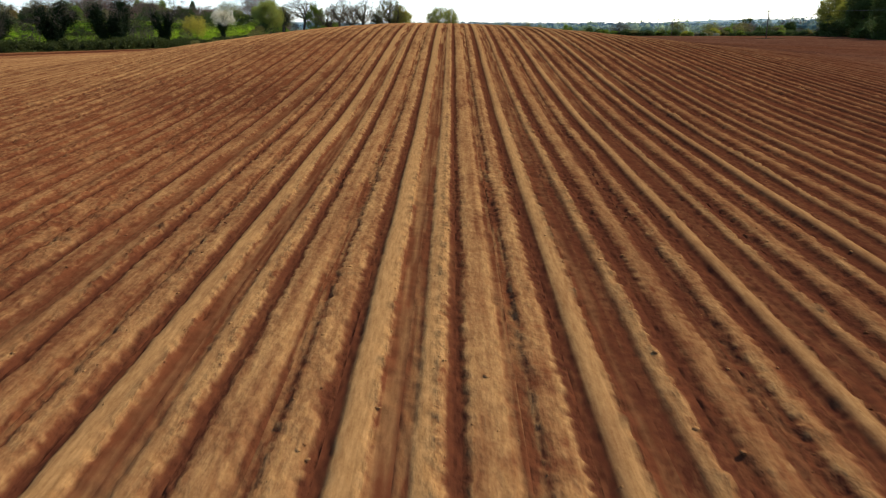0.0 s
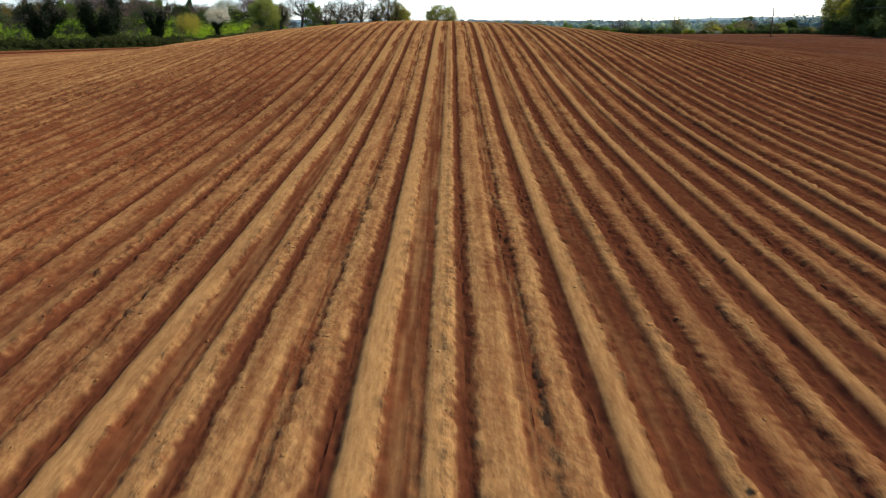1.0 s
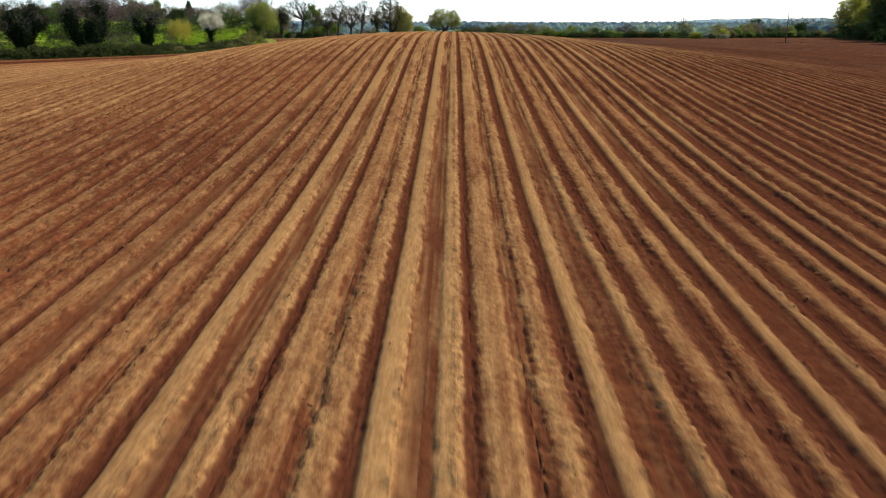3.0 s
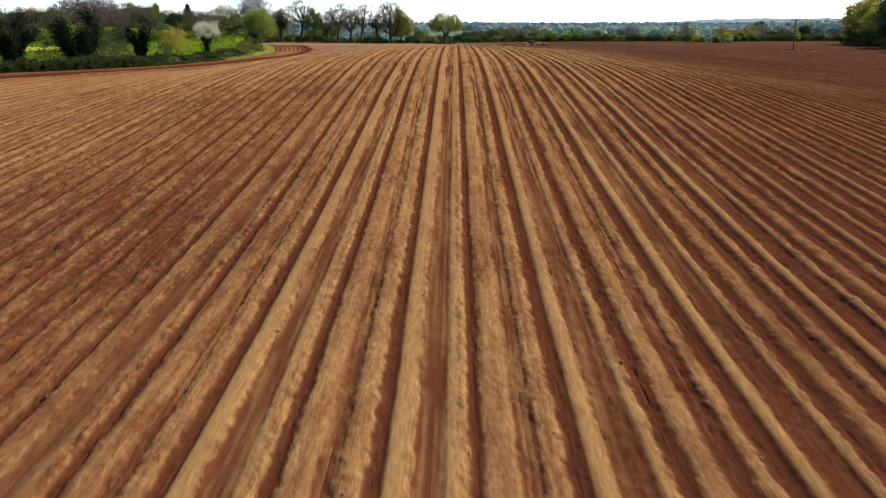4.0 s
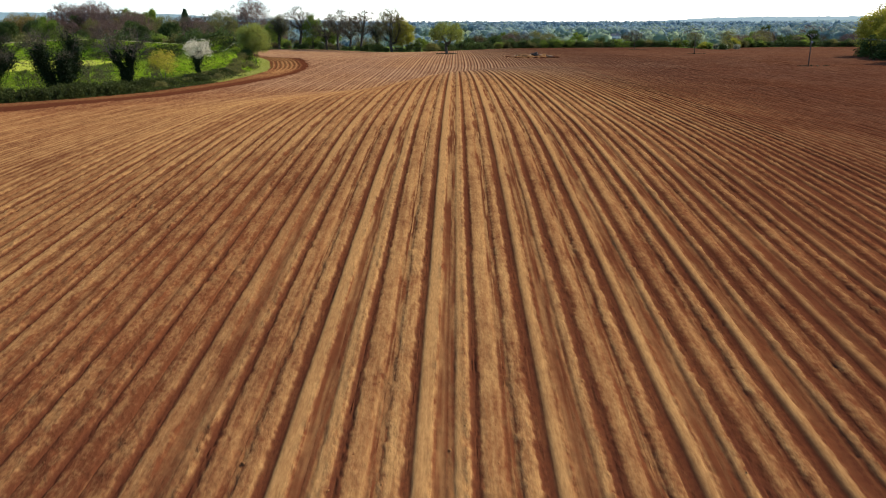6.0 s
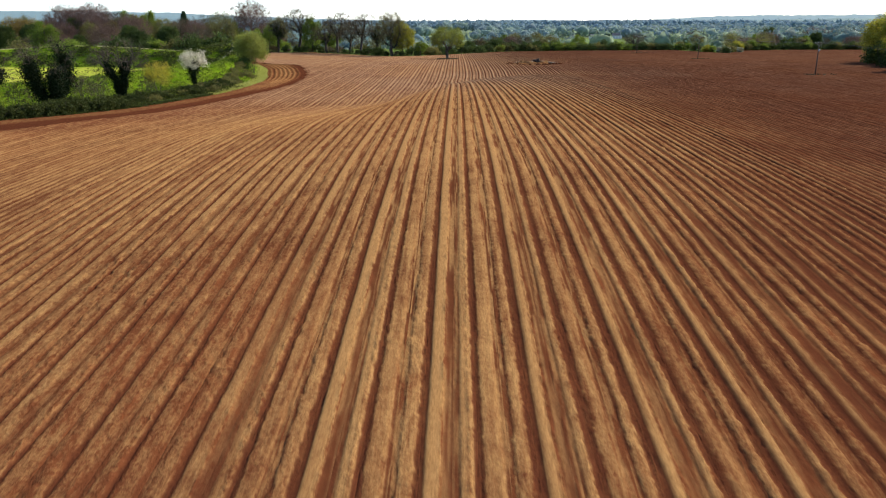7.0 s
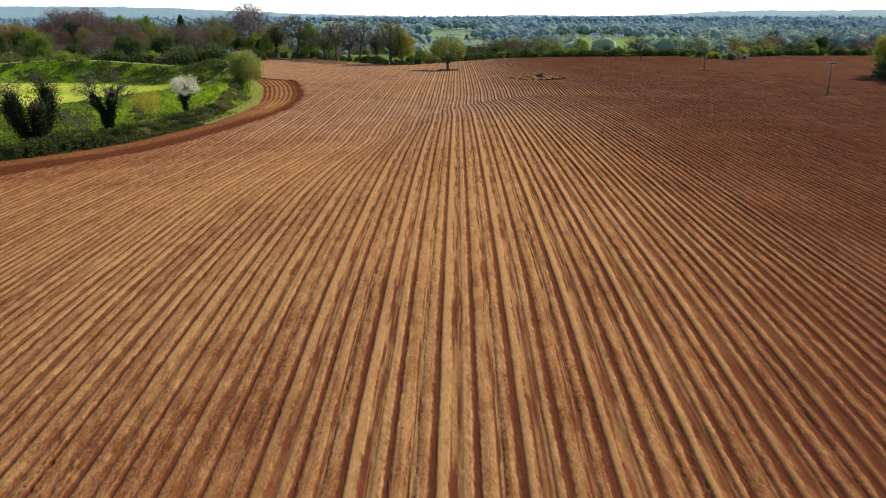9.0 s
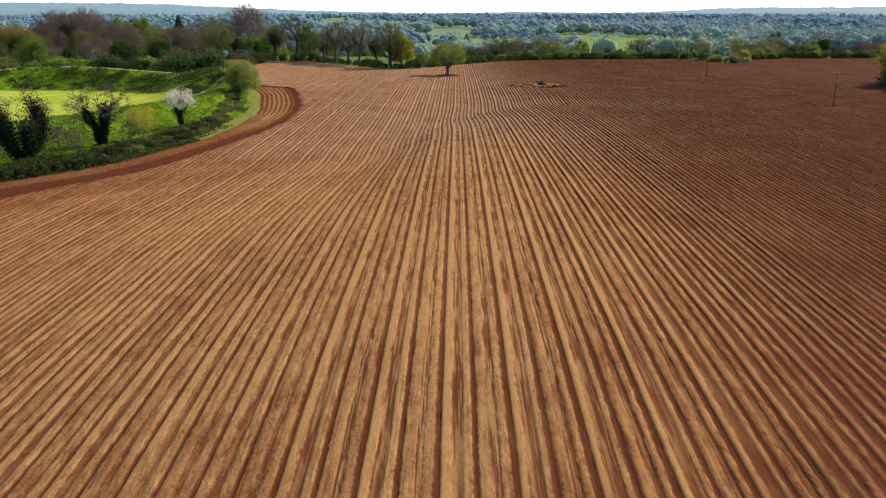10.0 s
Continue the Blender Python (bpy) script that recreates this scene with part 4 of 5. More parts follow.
# small bushes that close the hedge between the larger ones
for i in range(80):
    x = -8 + 3.1 * i + turner.uniform(-1.5, 1.5)
    y = float(np.interp(x, FAR_X, FAR_Y)) + turner.uniform(2.0, 4.5)
    ob, tall = KINDS[turner.choice(("bush_dark", "bush_green", "bush_dark", "bush_dark", "bush_olive"))]
    put(ob, x, y, turner.uniform(2.4, 4.8) / tall, turner.uniform(0, 360), 1.4, group="bushes of the far hedge")
# undergrowth at the feet of the row of trees
for i in range(30):
    x = -118 + 3.6 * i + turner.uniform(-1, 1)
    y = float(np.interp(x, FAR_X, FAR_Y)) + turner.uniform(2.0, 7.0)
    ob, tall = KINDS[turner.choice(("bush_dark", "bush_dark", "bush_bare"))]
    put(ob, x, y, turner.uniform(1.8, 4.6) / tall, turner.uniform(0, 360), 1.1, group="undergrowth of the tree row")
# dense growth at the field's right edge
for x, y, h, kind, label in ((143, 292, 15.0, "yellow", "large willow in bright yellow-green leaf"), (140, 276, 12.5, "yellow", "tall shrubby tree in yellow-green leaf"), (133, 254, 14.0, "dark", ""), (131, 232, 14.5, "dark", ""), (129, 210, 13.0, "dark", ""),
                             (155, 305, 19.0, "oak", ""), (150, 276, 18.0, "bare_b", ""), (146, 246, 17.0, "olive", ""), (143, 222, 16.0, "bare", "")):
    ob, tall = KINDS[kind]
    put(ob, x, y, h / tall, turner.uniform(0, 360), 1.25, label, "growth at the right edge of the field")
for x, y, h in ((139, 284, 7.0), (134.5, 268, 6.0), (143, 294, 6.0), (131, 245, 6.0), (150, 298, 6.5)):
    put(KINDS["bush_dark"][0], x, y, h / 4.0, x * 17, 1.25, group="growth at the right edge of the field")
for i in range(12):
    y = 205 + 8.2 * i
    ob, tall = KINDS[turner.choice(("bush_dark", "bush_dark", "bush_olive"))]
    put(ob, float(np.interp(y, RIGHT_Y, RIGHT_X)) + turner.uniform(1, 3), y, turner.uniform(3, 5) / tall, turner.uniform(0, 360), 1.3, group="growth at the right edge of the field")

# trees of the hedge bank, each of its own shape
put(ivied_a := grown_tree(41, "ivy-clad tree forking low on the hedge bank, twigs still bare", BUD_TWIG, BARK, 10.6, 1.0, 0.30, 0, 0.3, 0.06, 11, 0.36, 360, 1.3, 9, stems=5, splay=0.42, trunk=0.03, ivy=0.62, ivy_top=0.95, ivy_count=300, ivy_from=0.0058, least=0.0013), -69.0, 165.5, 1.12, 20)
put(ivied_d := grown_tree(48, "broad ivy-clad tree on the hedge bank with bare top twigs", BUD_TWIG, BARK, 10.4, 1.05, 0.28, 0, 0.3, 0.06, 12, 0.36, 360, 1.3, 15, stems=5, splay=0.30, trunk=0.032, ivy=0.58, ivy_top=0.80, ivy_count=300, ivy_from=0.0060, least=0.0013), -76.5, 156.5, 1.1, 140)
put(ivied_d, -84.5, 149.0, 1.0, 250)
put(ivied_b := grown_tree(42, "ivy-clad trunk beneath a wide bare twiggy crown", BUD_TWIG, BARK, 9.8, 1.05, 0.40, 0, 0.3, 0.06, 11, 0.36, 320, 1.2, 17, stems=2, splay=0.12, trunk=0.034, ivy=0.46, ivy_top=0.68, ivy_count=280, ivy_from=0.0130, least=0.0013), -63.6, 182.0, 1.1, 0)
thin_shrub = grown_tree(43, "small leafless shrub with thin grey twigs", BUD_TWIG, BARK, 5.0, 0.8, 0.15, 0, 0.2, 0.05, 12, 0.34, 260, 0.7, 8, stems=4, splay=0.3, name="shrub", category="shrub", least=0.003)
for x, y, s in ((-67.0, 174.0, 1.0), (-70.5, 180.0, 0.8), (-64.0, 172.5, 0.7), (-60.5, 186.5, 0.8), (-74.0, 163.0, 0.9), (-79.0, 151.0, 1.1), (-83.0, 146.0, 1.2), (-71.5, 172.0, 1.1), (-73.5, 168.5, 0.9), (-66.0, 178.5, 0.9), (-80.5, 158.0, 1.2), (-86.0, 139.0, 1.2), (-62.0, 192.5, 0.7)):
    put(thin_shrub, x, y, s, x * 31)
yellow_shrub = grown_tree(44, "small shrub in thin ochre-yellow leaf on the bank", OCHRE_LEAF, BARK, 6.0, 0.78, 0.26, 9, 0.30, 0.085, 14, 0.34, 360, 0.5, 4, stems=2, splay=0.2, name="shrub", category="shrub")
put(yellow_shrub, -58.6, 188.5, 1.0, 60, 1.1)
blossom_tree = grown_tree(45, "white-blossomed tree with an ivy-dark trunk", BLOSSOM, BARK, 7.4, 0.74, 0.46, 6, 0.30, 0.10, 14, 0.36, 380, 0.6, 5, trunk=0.03, ivy=0.55, ivy_top=0.55, ivy_count=150)
put(blossom_tree, -55.6, 202.0, 1.0, 15)
willow = grown_tree(47, "rounded willow in soft green leaf at the bank's corner", WILLOW_LEAF, BARK, 10.5, 0.78, 0.26, 15, 0.42, 0.16, 26, 0.30, 620, 0.8, 5, stems=6, splay=0.16, trunk=0.026)
put(willow, -52.0, 240.0, 0.98, 0)
put(willow, -60.0, 262.0, 0.55, 110)
put(KINDS["bush_dark"][0], -53.5, 236.5, 0.8, 40)
# low hedge growth along the field's edge
for i in range(105):
    y = 118 + 0.88 * i + turner.uniform(-0.9, 0.9)
    x = float(hedge_x(y)) - turner.uniform(3.0, 6.8)
    put(KINDS["bramble" if turner.random() < 0.62 else "bramble_dry"][0], x, y, turner.uniform(0.5, 1.1), turner.uniform(0, 360), group="brambles along the bank")
for i in range(80):
    y = 116 + 0.62 * i + turner.uniform(-0.9, 0.9)
    put(KINDS["bramble"][0], float(hedge_x(y)) - turner.uniform(1.5, 6.5), y, turner.uniform(0.9, 1.5), turner.uniform(0, 360), group="brambles along the bank")
for i in range(46):
    y = 192 + 0.95 * i + turner.uniform(-0.5, 0.5)
    x = float(hedge_x(y)) - turner.uniform(2.5, 7.0)
    put(KINDS["bramble_dry"][0], x, y, turner.uniform(0.6, 1.15), turner.uniform(0, 360), group="brambles along the bank")
# trees of the valley just beyond the field
made = 0
while made < 185:
    d, a = 505 * 1.45 ** turner.random(), turner.uniform(-0.24, 0.66)
    x, y = d * math.sin(a), d * math.cos(a)
    open_land = 0.155 < a < 0.285
    if y < float(np.interp(x, FAR_X, FAR_Y)) + 16 or y < 500 or (open_land and turner.random() < 0.93) or -0.075 < a < 0.045:
        continue
    kind = turner.choice(("olive", "green", "dark", "bush_bare", "bush_olive", "olive", "bare_b", "purple_b", "bare", "green_b", "bush_green"))
    ob, tall = KINDS[kind]
    high = turner.uniform(4, 8) if kind.startswith("bush") else turner.uniform(8, 13.5)
    put(ob, x, y, high / tall, turner.uniform(0, 360), turner.uniform(1.2, 1.6), group="trees of the valley")
    made += 1
for ob, tall in KINDS.values():
    drop(ob)
for ob in (ivied_a, ivied_b, ivied_d, thin_shrub, yellow_shrub, blossom_tree, willow):
    drop(ob)

# long grass in tufts on the banks and verge
def tufts(name, label, leaf, count, seed, near, far, size, spread_=0.35, y0=120, y1=300):
    rng = np.random.default_rng(seed)
    y = rng.uniform(y0, y1, count)
    x = hedge_x(y) - rng.uniform(near, far, count)
    keep = bowl_ring(x, y)[0] > 1.03
    worn = np.concatenate(TRODDEN)[::2]
    keep &= np.array([np.min((worn[:, 0] - a) ** 2 + (worn[:, 1] - b) ** 2) for a, b in zip(x, y)]) > 1.6
    c = np.stack([x, y, land(x, y) + 0.10], 1)[keep]
    v, f = leaf_cards(rng, c, 5, spread_, size, 0.35)
    return tagged(mesh_np(name, v, f, leaf, smooth=False), label, "grass", kind="stuff")


GRASS_DARK = leaf_material("long_grass_blades", (0.06, 0.10, 0.008), (0.22, 0.27, 0.03), 0.5, 0.0)
GRASS_DRY = leaf_material("dry_grass_blades", (0.30, 0.33, 0.05), (0.50, 0.48, 0.14), 0.4, 0.0)
tufts("long_grass", "long dark green grass in tufts on the bank", GRASS_DARK, 16000, 91, 1.5, 62, 0.24)
# rank growth with leaves kept dark to hold the verge's shade
tufts("nettles", "dark olive nettles and rank growth along the verge", NETTLE, 14000, 93, 0.2, 10.0, 0.20, 0.35, 112, 205)
tufts("verge_grass", "pale dry grass along the edge of the soil", GRASS_DRY, 6500, 92, -0.4, 2.4, 0.18, 0.25, 188, 285)

# rank growth in clumps on the far slope round the lawn, dark leaves also standing for its shade
rng = np.random.default_rng(95)
turn_, out_ = rng.uniform(0.15, 3.0, 5200), rng.uniform(1.06, 1.38, 5200)
x, y = BOWL[0] + BOWL[2] * out_ * np.cos(turn_), BOWL[1] + BOWL[3] * out_ * np.sin(turn_)
thick = vnoise(x / 3.5, y / 3.5, 41.0) * 0.6 + vnoise(x / 1.3, y / 1.3, 42.0) * 0.4
x, y = x[thick > 0.52], y[thick > 0.52]
v, f = leaf_cards(rng, np.stack([x, y, land(x, y) + 0.18], 1), 9, 0.42, 0.26, 0.45)
tagged(mesh_np("rank_grass", v, f, NETTLE, smooth=False), "dark clumps of rank grass and nettles on the slope", "grass", kind="stuff")

# the lone field tree
lone = grown_tree(51, "lone round-headed tree in young leaf in the ploughland", FIELD_LEAF, BARK, 12.8, 1.10, 0.26, 9, 0.40, 0.16, 40, 0.24, 900, 0.6, 5, name="field_tree", trunk=0.044, flat=0.95, ivy=0.3, ivy_top=0.34, ivy_from=0.02)
lone.matrix_basis = stand(lone, LONE[0], LONE[1], 0.97, 0, wide=1.1)

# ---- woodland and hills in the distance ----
def far_wood_material(name, air_haze):
    """Mixed far woodland: bare grey, young green and dark conifer crowns, with blue haze blended into the colours."""
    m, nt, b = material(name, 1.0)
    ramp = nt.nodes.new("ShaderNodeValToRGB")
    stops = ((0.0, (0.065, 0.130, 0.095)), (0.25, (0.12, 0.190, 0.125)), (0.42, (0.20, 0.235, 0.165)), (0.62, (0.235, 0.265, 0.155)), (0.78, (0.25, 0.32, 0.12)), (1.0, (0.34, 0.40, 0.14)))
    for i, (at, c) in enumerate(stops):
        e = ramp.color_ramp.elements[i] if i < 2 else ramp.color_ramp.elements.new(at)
        # every stop is mixed towards the blue of hazy air
        e.position, e.color = at, (*(v * (1 - air_haze) + w * air_haze for v, w in zip(c, (0.172, 0.262, 0.325))), 1)
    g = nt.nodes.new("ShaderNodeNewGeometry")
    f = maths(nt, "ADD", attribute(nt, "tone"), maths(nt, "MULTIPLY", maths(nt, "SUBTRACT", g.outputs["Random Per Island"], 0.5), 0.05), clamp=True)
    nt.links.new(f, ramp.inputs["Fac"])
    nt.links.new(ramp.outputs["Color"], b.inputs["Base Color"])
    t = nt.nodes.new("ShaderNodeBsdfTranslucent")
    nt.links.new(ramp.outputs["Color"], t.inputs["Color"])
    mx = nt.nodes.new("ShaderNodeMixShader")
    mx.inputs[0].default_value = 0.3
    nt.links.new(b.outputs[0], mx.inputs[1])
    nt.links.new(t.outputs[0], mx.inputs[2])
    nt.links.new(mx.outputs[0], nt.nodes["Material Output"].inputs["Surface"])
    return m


FAR_WOODS = far_wood_material("light_haze_woodland", 0.32), far_wood_material("mid_haze_woodland", 0.58), far_wood_material("deep_haze_woodland", 0.80)


def far_trees(near, far, count, cards, size, seed, label, ball_v, ball_f, leaf):
    """Far woodland: crowns of many leaf sprays that lie along each crown's outside, conifers among them."""
    rng = np.random.default_rng(seed)
    d = np.sqrt(rng.uniform(near ** 2, far ** 2, count * 6))
    a = rng.uniform(-0.64, 0.64, count * 6)
    x, y = d * np.sin(a), d * np.cos(a)
    stand_of = vnoise(x / 210, y / 260, 31.0) * 0.7 + vnoise(x / 60, y / 75, 32.0) * 0.3
    ok = (stand_of > 0.34) | (rng.random(len(x)) < 0.06)
    ok &= (((x - 215) / 105) ** 2 + ((y - 1020) / 330) ** 2 > 1 - 0.45 * vnoise(x / 40, y / 60, 38.0))
    ok &= ~((x < -60) & (y < 660))
    x, y = x[ok][:count], y[ok][:count]
    n = len(x)
    spire = (vnoise(x / 90, y / 60, 35.0) > 0.80) & (rng.random(n) < 0.7)
    tall = np.where(spire, rng.uniform(15, 22, n), rng.uniform(12, 22, n) if near < 1200 else rng.uniform(13, 20, n))
    half = np.where(spire, tall * 0.2, tall * rng.uniform(0.46, 0.72, n))
    own = np.clip(0.40 + 1.2 * (vnoise(x / 130, y / 160, 36.0) - 0.5) + rng.normal(0, 0.17, n), 0.08, 1)
    own = np.where(spire, rng.uniform(0.0, 0.18, n), own)
    foot = land(x, y)

    def skin(u, low, high):
        """Points on the uneven outsides of all the crowns, in the directions u."""
        lump = 1 + 0.34 * np.sin(u[..., 0] * 4.3 + x[:, None]) * np.cos(u[..., 1] * 5.1 + y[:, None]) + 0.12 * np.sin(u[..., 2] * 9 + 3 * x[:, None])
        lump = lump * rng.uniform(low, high, u.shape[:2])
        up_ = np.clip(u[..., 2] * 0.5 + 0.5, 0, 1)
        narrow = np.where(spire[:, None], 1.9 * (1 - up_) ** 0.6, 1.0)
        return np.stack([x[:, None] + half[:, None] * u[..., 0] * lump * narrow, y[:, None] + half[:, None] * u[..., 1] * lump * narrow,
                         (foot + tall * 0.5)[:, None] + 0.5 * tall[:, None] * u[..., 2] * np.where(spire[:, None], 1.0, lump)], 2)

    core = skin(np.broadcast_to(ball_v, (n, *ball_v.shape)), 0.62, 0.84).reshape(-1, 3)
    core_f = (ball_f[None] + (np.arange(n) * len(ball_v))[:, None, None]).reshape(-1, 3)
    u = rng.normal(0, 1, (n, cards, 3))
    u[:, :, 2] = np.abs(u[:, :, 2]) - 0.35
    u /= np.linalg.norm(u, axis=2, keepdims=True)
    c = skin(u, 0.90, 1.10).reshape(-1, 3)
    face = (u + rng.normal(0, 0.09, u.shape)).reshape(-1, 3)
    face /= np.linalg.norm(face, axis=1, keepdims=True)
    e1 = np.cross(face, rng.normal(0, 1, face.shape))
    e1 /= np.linalg.norm(e1, axis=1, keepdims=True)
    e2 = np.cross(face, e1)
    s = size * rng.uniform(0.5, 1.3, (len(c), 1))
    v = np.stack([c - e1 * s, c - e2 * s * 0.6, c + e1 * s, c + e2 * s * 0.6], 1).reshape(-1, 3)
    quads_ = np.arange(len(v)).reshape(-1, 4) + len(core)
    tris = np.concatenate([core_f, quads_[:, [0, 1, 2]], quads_[:, [0, 2, 3]]])
    tone = np.concatenate([np.repeat(own, len(ball_v)), np.repeat(own, cards * 4)])
    ob = mesh_np("far_woodland", np.concatenate([core, v]), tris, leaf, attrs={"tone": tone}, smooth=True)
    return tagged(ob, label, "woodland", kind="stuff")


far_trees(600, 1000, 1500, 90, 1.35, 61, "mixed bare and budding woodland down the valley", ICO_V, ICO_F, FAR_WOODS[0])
far_trees(1000, 1600, 2400, 22, 2.1, 62, "mixed woodland beyond the meadows of the valley, paled with haze in its colour", ICO_V, ICO_F, FAR_WOODS[1])
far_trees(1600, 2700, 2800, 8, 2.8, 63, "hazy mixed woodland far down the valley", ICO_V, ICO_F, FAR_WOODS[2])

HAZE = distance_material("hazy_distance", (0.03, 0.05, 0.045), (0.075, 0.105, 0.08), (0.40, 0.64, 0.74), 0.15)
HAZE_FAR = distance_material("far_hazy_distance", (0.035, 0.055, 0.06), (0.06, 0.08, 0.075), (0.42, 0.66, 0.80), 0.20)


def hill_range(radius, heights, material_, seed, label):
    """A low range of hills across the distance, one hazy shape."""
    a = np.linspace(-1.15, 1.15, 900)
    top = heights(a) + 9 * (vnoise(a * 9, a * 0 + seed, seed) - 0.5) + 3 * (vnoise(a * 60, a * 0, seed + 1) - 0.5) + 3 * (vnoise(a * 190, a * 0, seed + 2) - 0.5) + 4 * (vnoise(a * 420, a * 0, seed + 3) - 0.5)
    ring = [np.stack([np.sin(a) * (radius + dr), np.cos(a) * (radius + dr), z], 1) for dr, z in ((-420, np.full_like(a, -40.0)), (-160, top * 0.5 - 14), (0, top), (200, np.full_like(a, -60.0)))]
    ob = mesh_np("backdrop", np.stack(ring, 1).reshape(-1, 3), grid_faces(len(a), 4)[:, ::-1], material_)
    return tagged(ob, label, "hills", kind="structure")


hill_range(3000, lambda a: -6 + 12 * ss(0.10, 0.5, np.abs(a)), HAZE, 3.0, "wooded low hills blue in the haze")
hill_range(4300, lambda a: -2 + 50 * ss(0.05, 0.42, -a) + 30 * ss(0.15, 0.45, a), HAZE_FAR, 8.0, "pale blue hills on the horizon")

# ---- small things in the field ----
BOX_GREY = plain_material("grey_painted_steel", (0.22, 0.23, 0.24), (0.30, 0.30, 0.31), 0.6)


def power_pole(x, y, tall, box_on):
    ob = thing("power_pole", pose(x, y, float(land(x, y)) - 0.3, 0, 0, 4), "weathered wooden power pole with a crossarm", "power pole", "power poles across the field")
    bm = bmesh.new()
    tube(bm, (0, 0, 0), (0, 0, tall), 0.17, 0.11, 10)
    part("mast", bm, POLE_WOOD, ob, smooth=True)
    bm = bmesh.new()
    box(bm, 0, -0.14, tall - 0.35, 2.5, 0.12, 0.14, 0.02)
    part("crossarm", bm, POLE_WOOD, ob)
    for s in (-1.15, -0.35, 0.35, 1.15):
        bm = bmesh.new()
        tube(bm, (s, -0.14, tall - 0.14), (s, -0.14, tall + 0.02), 0.10, 0.07, 8)
        insulator = part("insulator", bm, PORCELAIN, ob, "pale porcelain insulator", True)
        bm = bmesh.new()
        tube(bm, (s, -0.14, tall - 0.28), (s, -0.14, tall - 0.13), 0.03, 0.03, 8)
        part("pin", bm, STEEL, insulator, "steel pin")
    for s in (-1, 1):
        bm = bmesh.new()
        tube(bm, (0.7 * s, -0.14, tall - 0.42), (0.08 * s, -0.10, tall - 1.0), 0.03, 0.03, 5)
        part("brace", bm, STEEL, ob, "steel brace")
    if box_on:
        bm = bmesh.new()
        box(bm, 0.05, -0.30, tall - 2.1, 0.36, 0.3, 0.5, 0.04)
        part("switch_box", bm, BOX_GREY, ob, "grey steel switch box")
    return ob


for (x, y), tall, has_box in zip(POLES, (8.7, 8.7, 8.7, 8.7), (False, True, False, False)):
    power_pole(x, y, tall, has_box)
for s in (-1.15, 0.35, 1.15):
    bm = bmesh.new()
    for (x0, y0), (x1, y1) in zip(POLES[:-1], POLES[1:]):
        z0, z1 = float(land(x0, y0)) + 8.4, float(land(x1, y1)) + 8.4
        last = None
        for i in range(17):
            t = i / 16
            p = (x0 + (x1 - x0) * t + s, y0 + (y1 - y0) * t - 0.14, z0 + (z1 - z0) * t - 5.2 * t * (1 - t) * 0.5)
            if last is not None:
                tube(bm, last, p, 0.011, 0.011, 4)
            last = p
    tagged(part("power_line", bm, WIRE), "thin slack overhead wire between the poles", "wire", "overhead wires")


def log_of(bm, a, b, ra, rb, rng, sides=7):
    """A crooked length of dead wood."""
    a, b = Vector(a), Vector(b)
    last, n = a, 4
    for i in range(n):
        e = a.lerp(b, (i + 1) / n) + Vector(rng.normal(0, 0.10, 3)) * (i < n - 1)
        tube(bm, last, e, ra + (rb - ra) * i / n, ra + (rb - ra) * (i + 1) / n, sides)
        last = e


rng = np.random.default_rng(71)
sx, sy = STUMP
sz = float(land(sx, sy))
stump = thing("tree_stump", pose(sx, sy, sz - 0.1), "dark rotten stump of a felled tree in the field", "stump")
bm = bmesh.new()
bmesh.ops.create_icosphere(bm, subdivisions=3, radius=1.0)
for v in bm.verts:
    k = 0.8 + 0.5 * noise.noise(v.co * 1.7) + 0.25 * noise.noise(v.co * 4.5)
    v.co = Vector((v.co.x * 1.35 * k * (1.25 - 0.35 * v.co.z), v.co.y * 1.3 * k, max(-0.1, (v.co.z * 1.15 + 1.05) * k)))
part("root_plate", bm, ROTTEN_WOOD, stump, smooth=True)
for i in range(7):
    bm = bmesh.new()
    a = 0.9 * i
    log_of(bm, (0.7 * math.cos(a), 0.6 * math.sin(a), 0.5), (2.6 * math.cos(a), 1.9 * math.sin(a), 0.12 + 0.9 * (i % 3 == 1)), 0.22, 0.05, rng)
    part("root", bm, ROTTEN_WOOD, stump, smooth=True)
mound_u, mound_v = np.meshgrid(np.linspace(-1, 1, 90), np.linspace(-1, 1, 60), indexing="ij")
mx_, my_ = sx - 0.5 + 8.5 * mound_u, sy + 4.5 * mound_v
swell = np.clip(1 - (mound_u ** 2 + mound_v ** 2), 0, 1) ** 0.7
mz_ = land(mx_, my_) - 0.12 + swell * (0.45 + 1.2 * vnoise(mx_ / 1.4, my_ / 1.1, 51.0) ** 1.5 + 0.25 * vnoise(mx_ / 0.4, my_ / 0.4, 52.0))
mound = mesh_np("earth_mound", np.stack([mx_, my_, mz_], -1).reshape(-1, 3), grid_faces(90, 60), SOIL, attrs={"crust": (0.35 + 0.6 * vnoise(mx_ / 0.8, my_ / 0.8, 53.0)).ravel(), "rough": np.ones(mx_.size), "damp_shade": 0.5 * (1 - swell.ravel())})
heap = np.random.default_rng(77)
angle, reach = heap.uniform(0, 2 * math.pi, 90), heap.uniform(0.75, 1.05, 90)
spot = np.stack([sx - 0.5 + 9.0 * reach * np.cos(angle), sy + 5.0 * reach * np.sin(angle)], 1)
spot = np.concatenate([spot, land(spot[:, 0], spot[:, 1])[:, None] + 0.08], 1)
grow = heap.uniform(0.15, 0.55, 90)
V = (spot[:, None] + ICO_V[None] * heap.uniform(0.6, 1.3, (90, len(ICO_V), 1)) * grow[:, None, None] * np.array([1.2, 1.0, 0.8])).reshape(-1, 3)
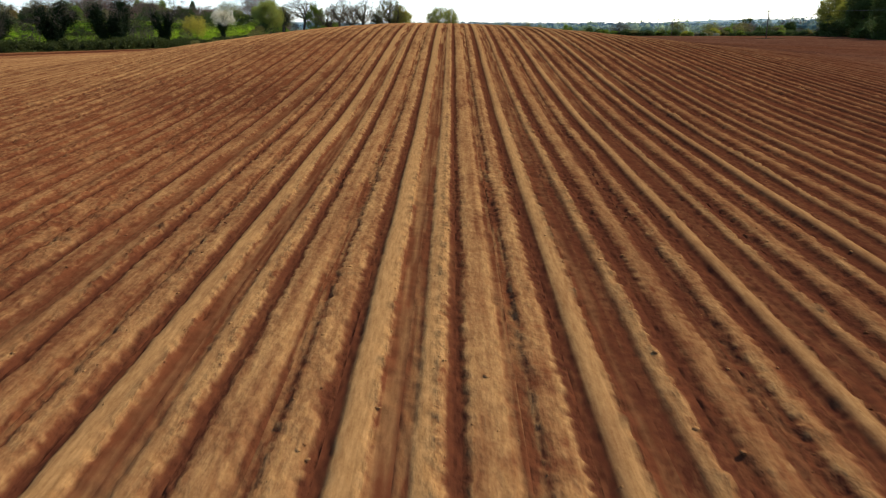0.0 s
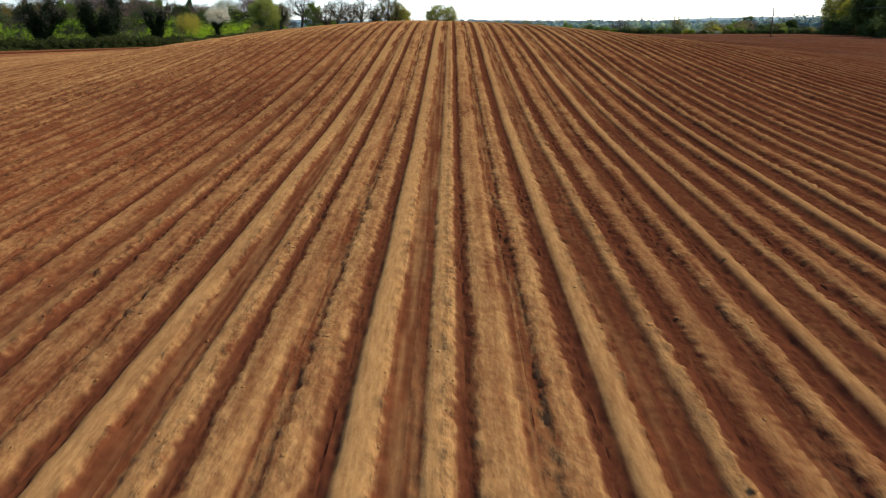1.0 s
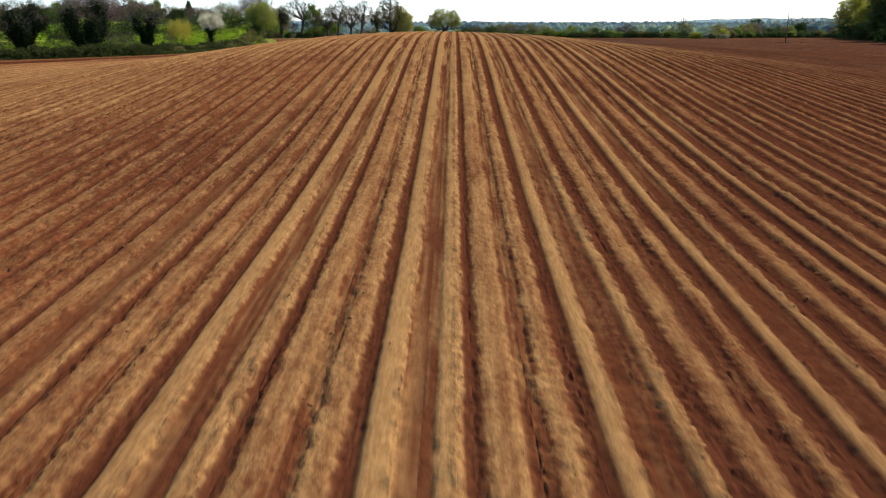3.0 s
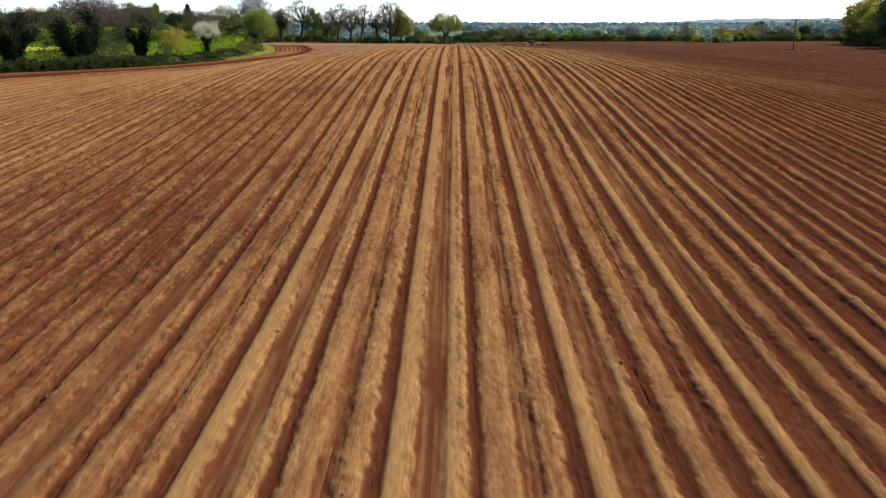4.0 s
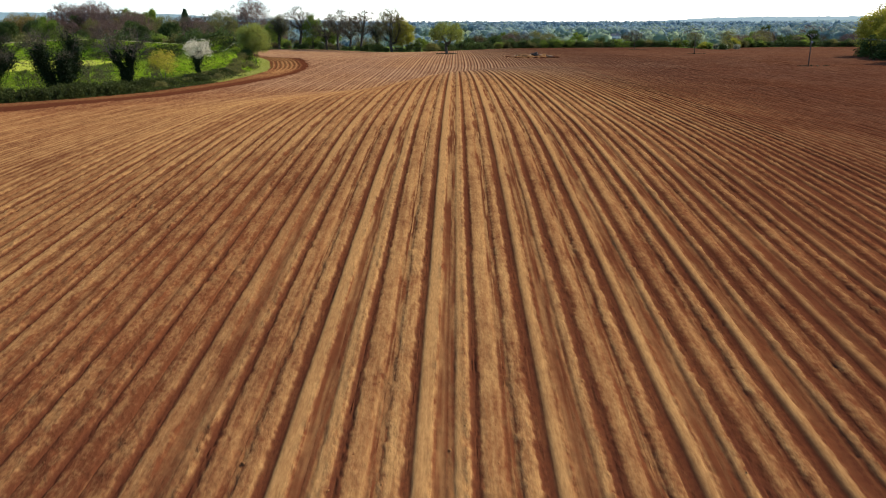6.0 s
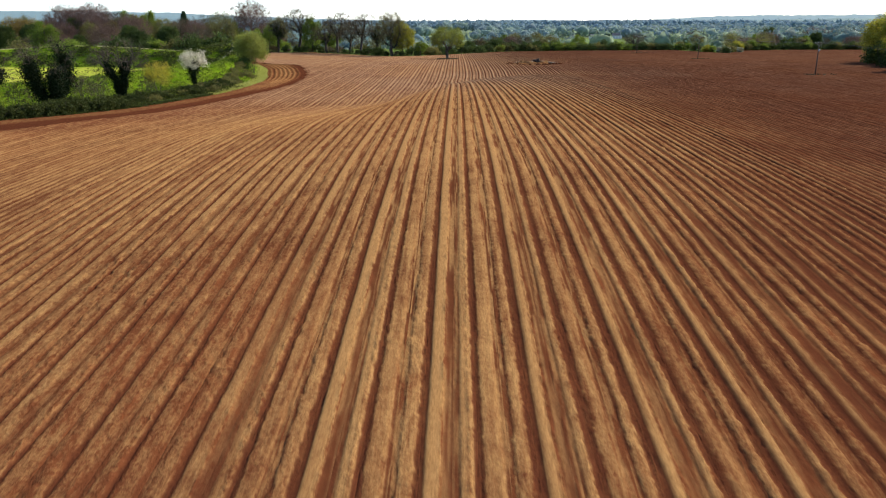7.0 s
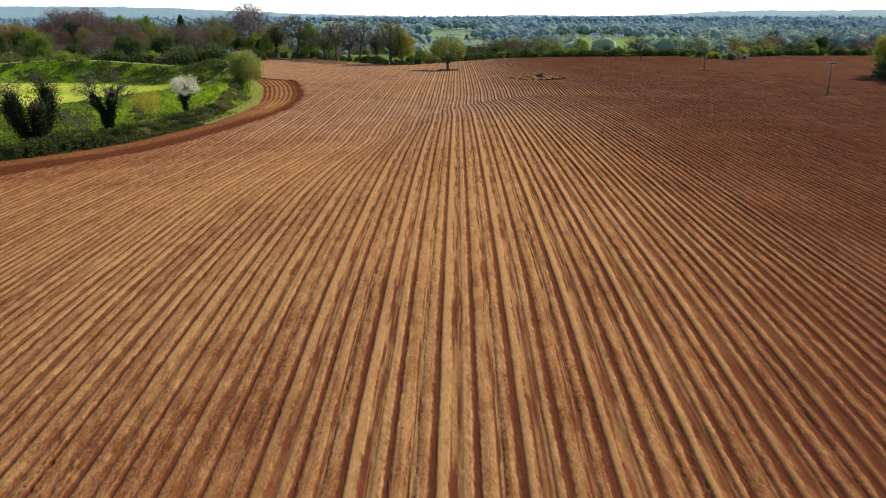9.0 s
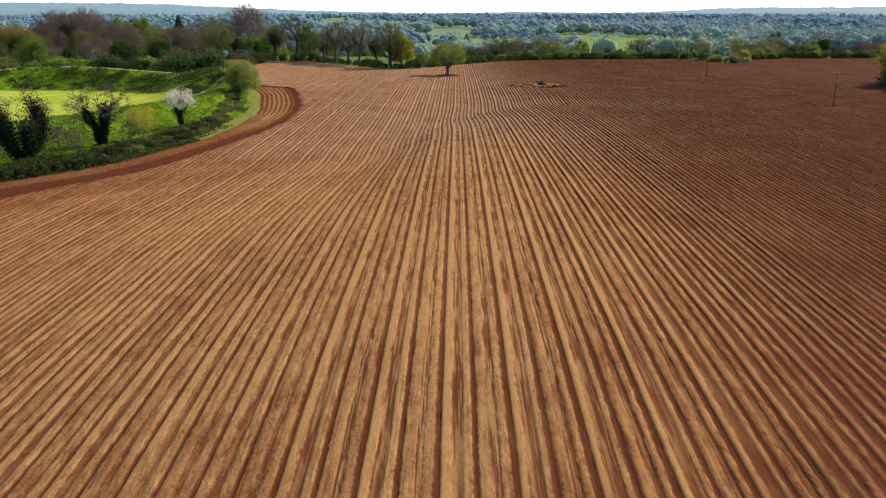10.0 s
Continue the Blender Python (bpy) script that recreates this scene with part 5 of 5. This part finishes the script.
dug = mesh_np("dug_clods", V, (ICO_F[None] + (np.arange(90) * len(ICO_V))[:, None, None]).reshape(-1, 3), SOIL, mound, "dark dug-up clods", smooth=False, attrs={"crust": np.zeros(len(V)), "rough": np.ones(len(V)), "damp_shade": np.full(len(V), 0.9)})
dug["kind"] = "stuff"
tagged(mound, "low rough mound of earth round the stump", "mound")
for x, y, dx, dy, r in ((1.2, -1.5, 5.2, -1.0, 0.30), (-1.4, -1.4, -3.8, -0.4, 0.26), (1.8, -0.4, 3.6, 0.3, 0.20), (-5.4, -0.8, -2.4, -0.6, 0.16), (3.4, -2.6, 2.6, 0.4, 0.18), (-2.6, -2.4, -1.8, 1.0, 0.16)):
    bm = bmesh.new()
    z = float(land(sx + x, sy + y))
    log_of(bm, (0, 0, 0.75), (dx, dy, 0.35), r * 1.4, r * 0.6, rng)
    log = tagged(part("fallen_branch", bm, DEAD_WOOD, smooth=True), "pale fallen branch lying on the mound by the stump", "branch", "branches round the stump")
    log.matrix_basis = pose(sx + x, sy + y, z)


def weed_ring(px, py, rx, ry, count, seed, label):
    """Dead weeds and clods on the unploughed ground."""
    rng = np.random.default_rng(seed)
    a, r = rng.uniform(0, 6.28, count), rng.uniform(0.55, 1.0, count)
    x, y = px + rx * r * np.cos(a), py + ry * r * np.sin(a)
    c = np.stack([x, y, land(x, y) + 0.12], 1)
    v, f = leaf_cards(rng, c, 12, 0.22, 0.16, 0.4)
    return tagged(mesh_np("dead_weeds", v, f, WEEDS, smooth=False), label, "weeds", kind="stuff")


WEEDS = leaf_material("dead_weeds", (0.05, 0.035, 0.02), (0.16, 0.12, 0.06), 0.2, 0.0)
weed_ring(LONE[0], LONE[1], 4.2, 5.0, 160, 81, "dark dead weeds on unploughed soil round the lone tree")
weed_ring(STUMP[0], STUMP[1], 8.0, 5.0, 50, 82, "dead weeds on unploughed soil round the stump")
for i, (x, y) in enumerate(POLES[1:]):
    weed_ring(x + 1.5, y, 4.5, 1.6, 26, 83 + i, "dead weeds left at the foot of a power pole")


# ---- houses among the far meadows ----
def far_house(x, y, wide, deep, eaves, turn, label):
    """A small white house with a pitched slate roof."""
    ob = thing("house", pose(x, y, float(land(x, y)) - 0.2, 0, 0, turn), label, "house", "houses in the valley")
    bm = bmesh.new()
    box(bm, 0, 0, eaves / 2, wide, deep, eaves)
    top = [bm.verts.new((sx_ * wide / 2, 0, eaves + 0.38 * deep)) for sx_ in (-1, 1)]
    for v, sx_ in zip(top, (-1, 1)):
        bm.faces.new([v] + [bm.verts.new((sx_ * wide / 2, sy_ * deep / 2, eaves)) for sy_ in (-1, 1)])
    part("wall", bm, RENDER_WHITE, ob)
    for s in (-1, 1):
        bm = bmesh.new()
        low, high_ = (s * (deep / 2 + 0.4), eaves - 0.25), (0.0, eaves + 0.38 * deep + 0.1)
        corners = [(x_, y_, z_ + dz) for dz in (0, 0.18) for x_, (y_, z_) in ((-wide / 2 - 0.3, low), (wide / 2 + 0.3, low), (wide / 2 + 0.3, high_), (-wide / 2 - 0.3, high_))]
        vs = [bm.verts.new(c) for c in corners]
        for f in ((0, 1, 2, 3), (4, 5, 6, 7), (0, 1, 5, 4), (1, 2, 6, 5), (2, 3, 7, 6), (3, 0, 4, 7)):
            bm.faces.new([vs[i] for i in f])
        bmesh.ops.recalc_face_normals(bm, faces=bm.faces)
        part("roof_slope", bm, SLATE, ob, "grey slate roof")
    for i in range(3):
        for z in (1.5, 4.0)[: 1 if eaves < 4 else 2]:
            bm = bmesh.new()
            box(bm, (i - 1) * wide * 0.3, -deep / 2 - 0.02, z, 1.3, 0.08, 1.4)
            window = part("window", bm, PORCELAIN, ob, "white painted window frame")
            bm = bmesh.new()
            box(bm, (i - 1) * wide * 0.3, -deep / 2 - 0.05, z, 1.1, 0.06, 1.2)
            part("pane", bm, GLASS_DARK, window, "dark glass pane")
    bm = bmesh.new()
    box(bm, wide * 0.32, 0, eaves + 0.38 * deep + 0.3, 0.8, 0.8, 1.8)
    part("chimney", bm, SLATE, ob)
    return ob


far_house(222, 1240, 12, 7, 5.2, 8, "white rendered house with a slate roof in the valley")
far_house(268, 1290, 15, 8, 5.4, -14, "long white house with a slate roof beyond the meadow")
far_house(205, 1090, 9, 6, 2.8, 20, "low white barn at the edge of the valley meadow")
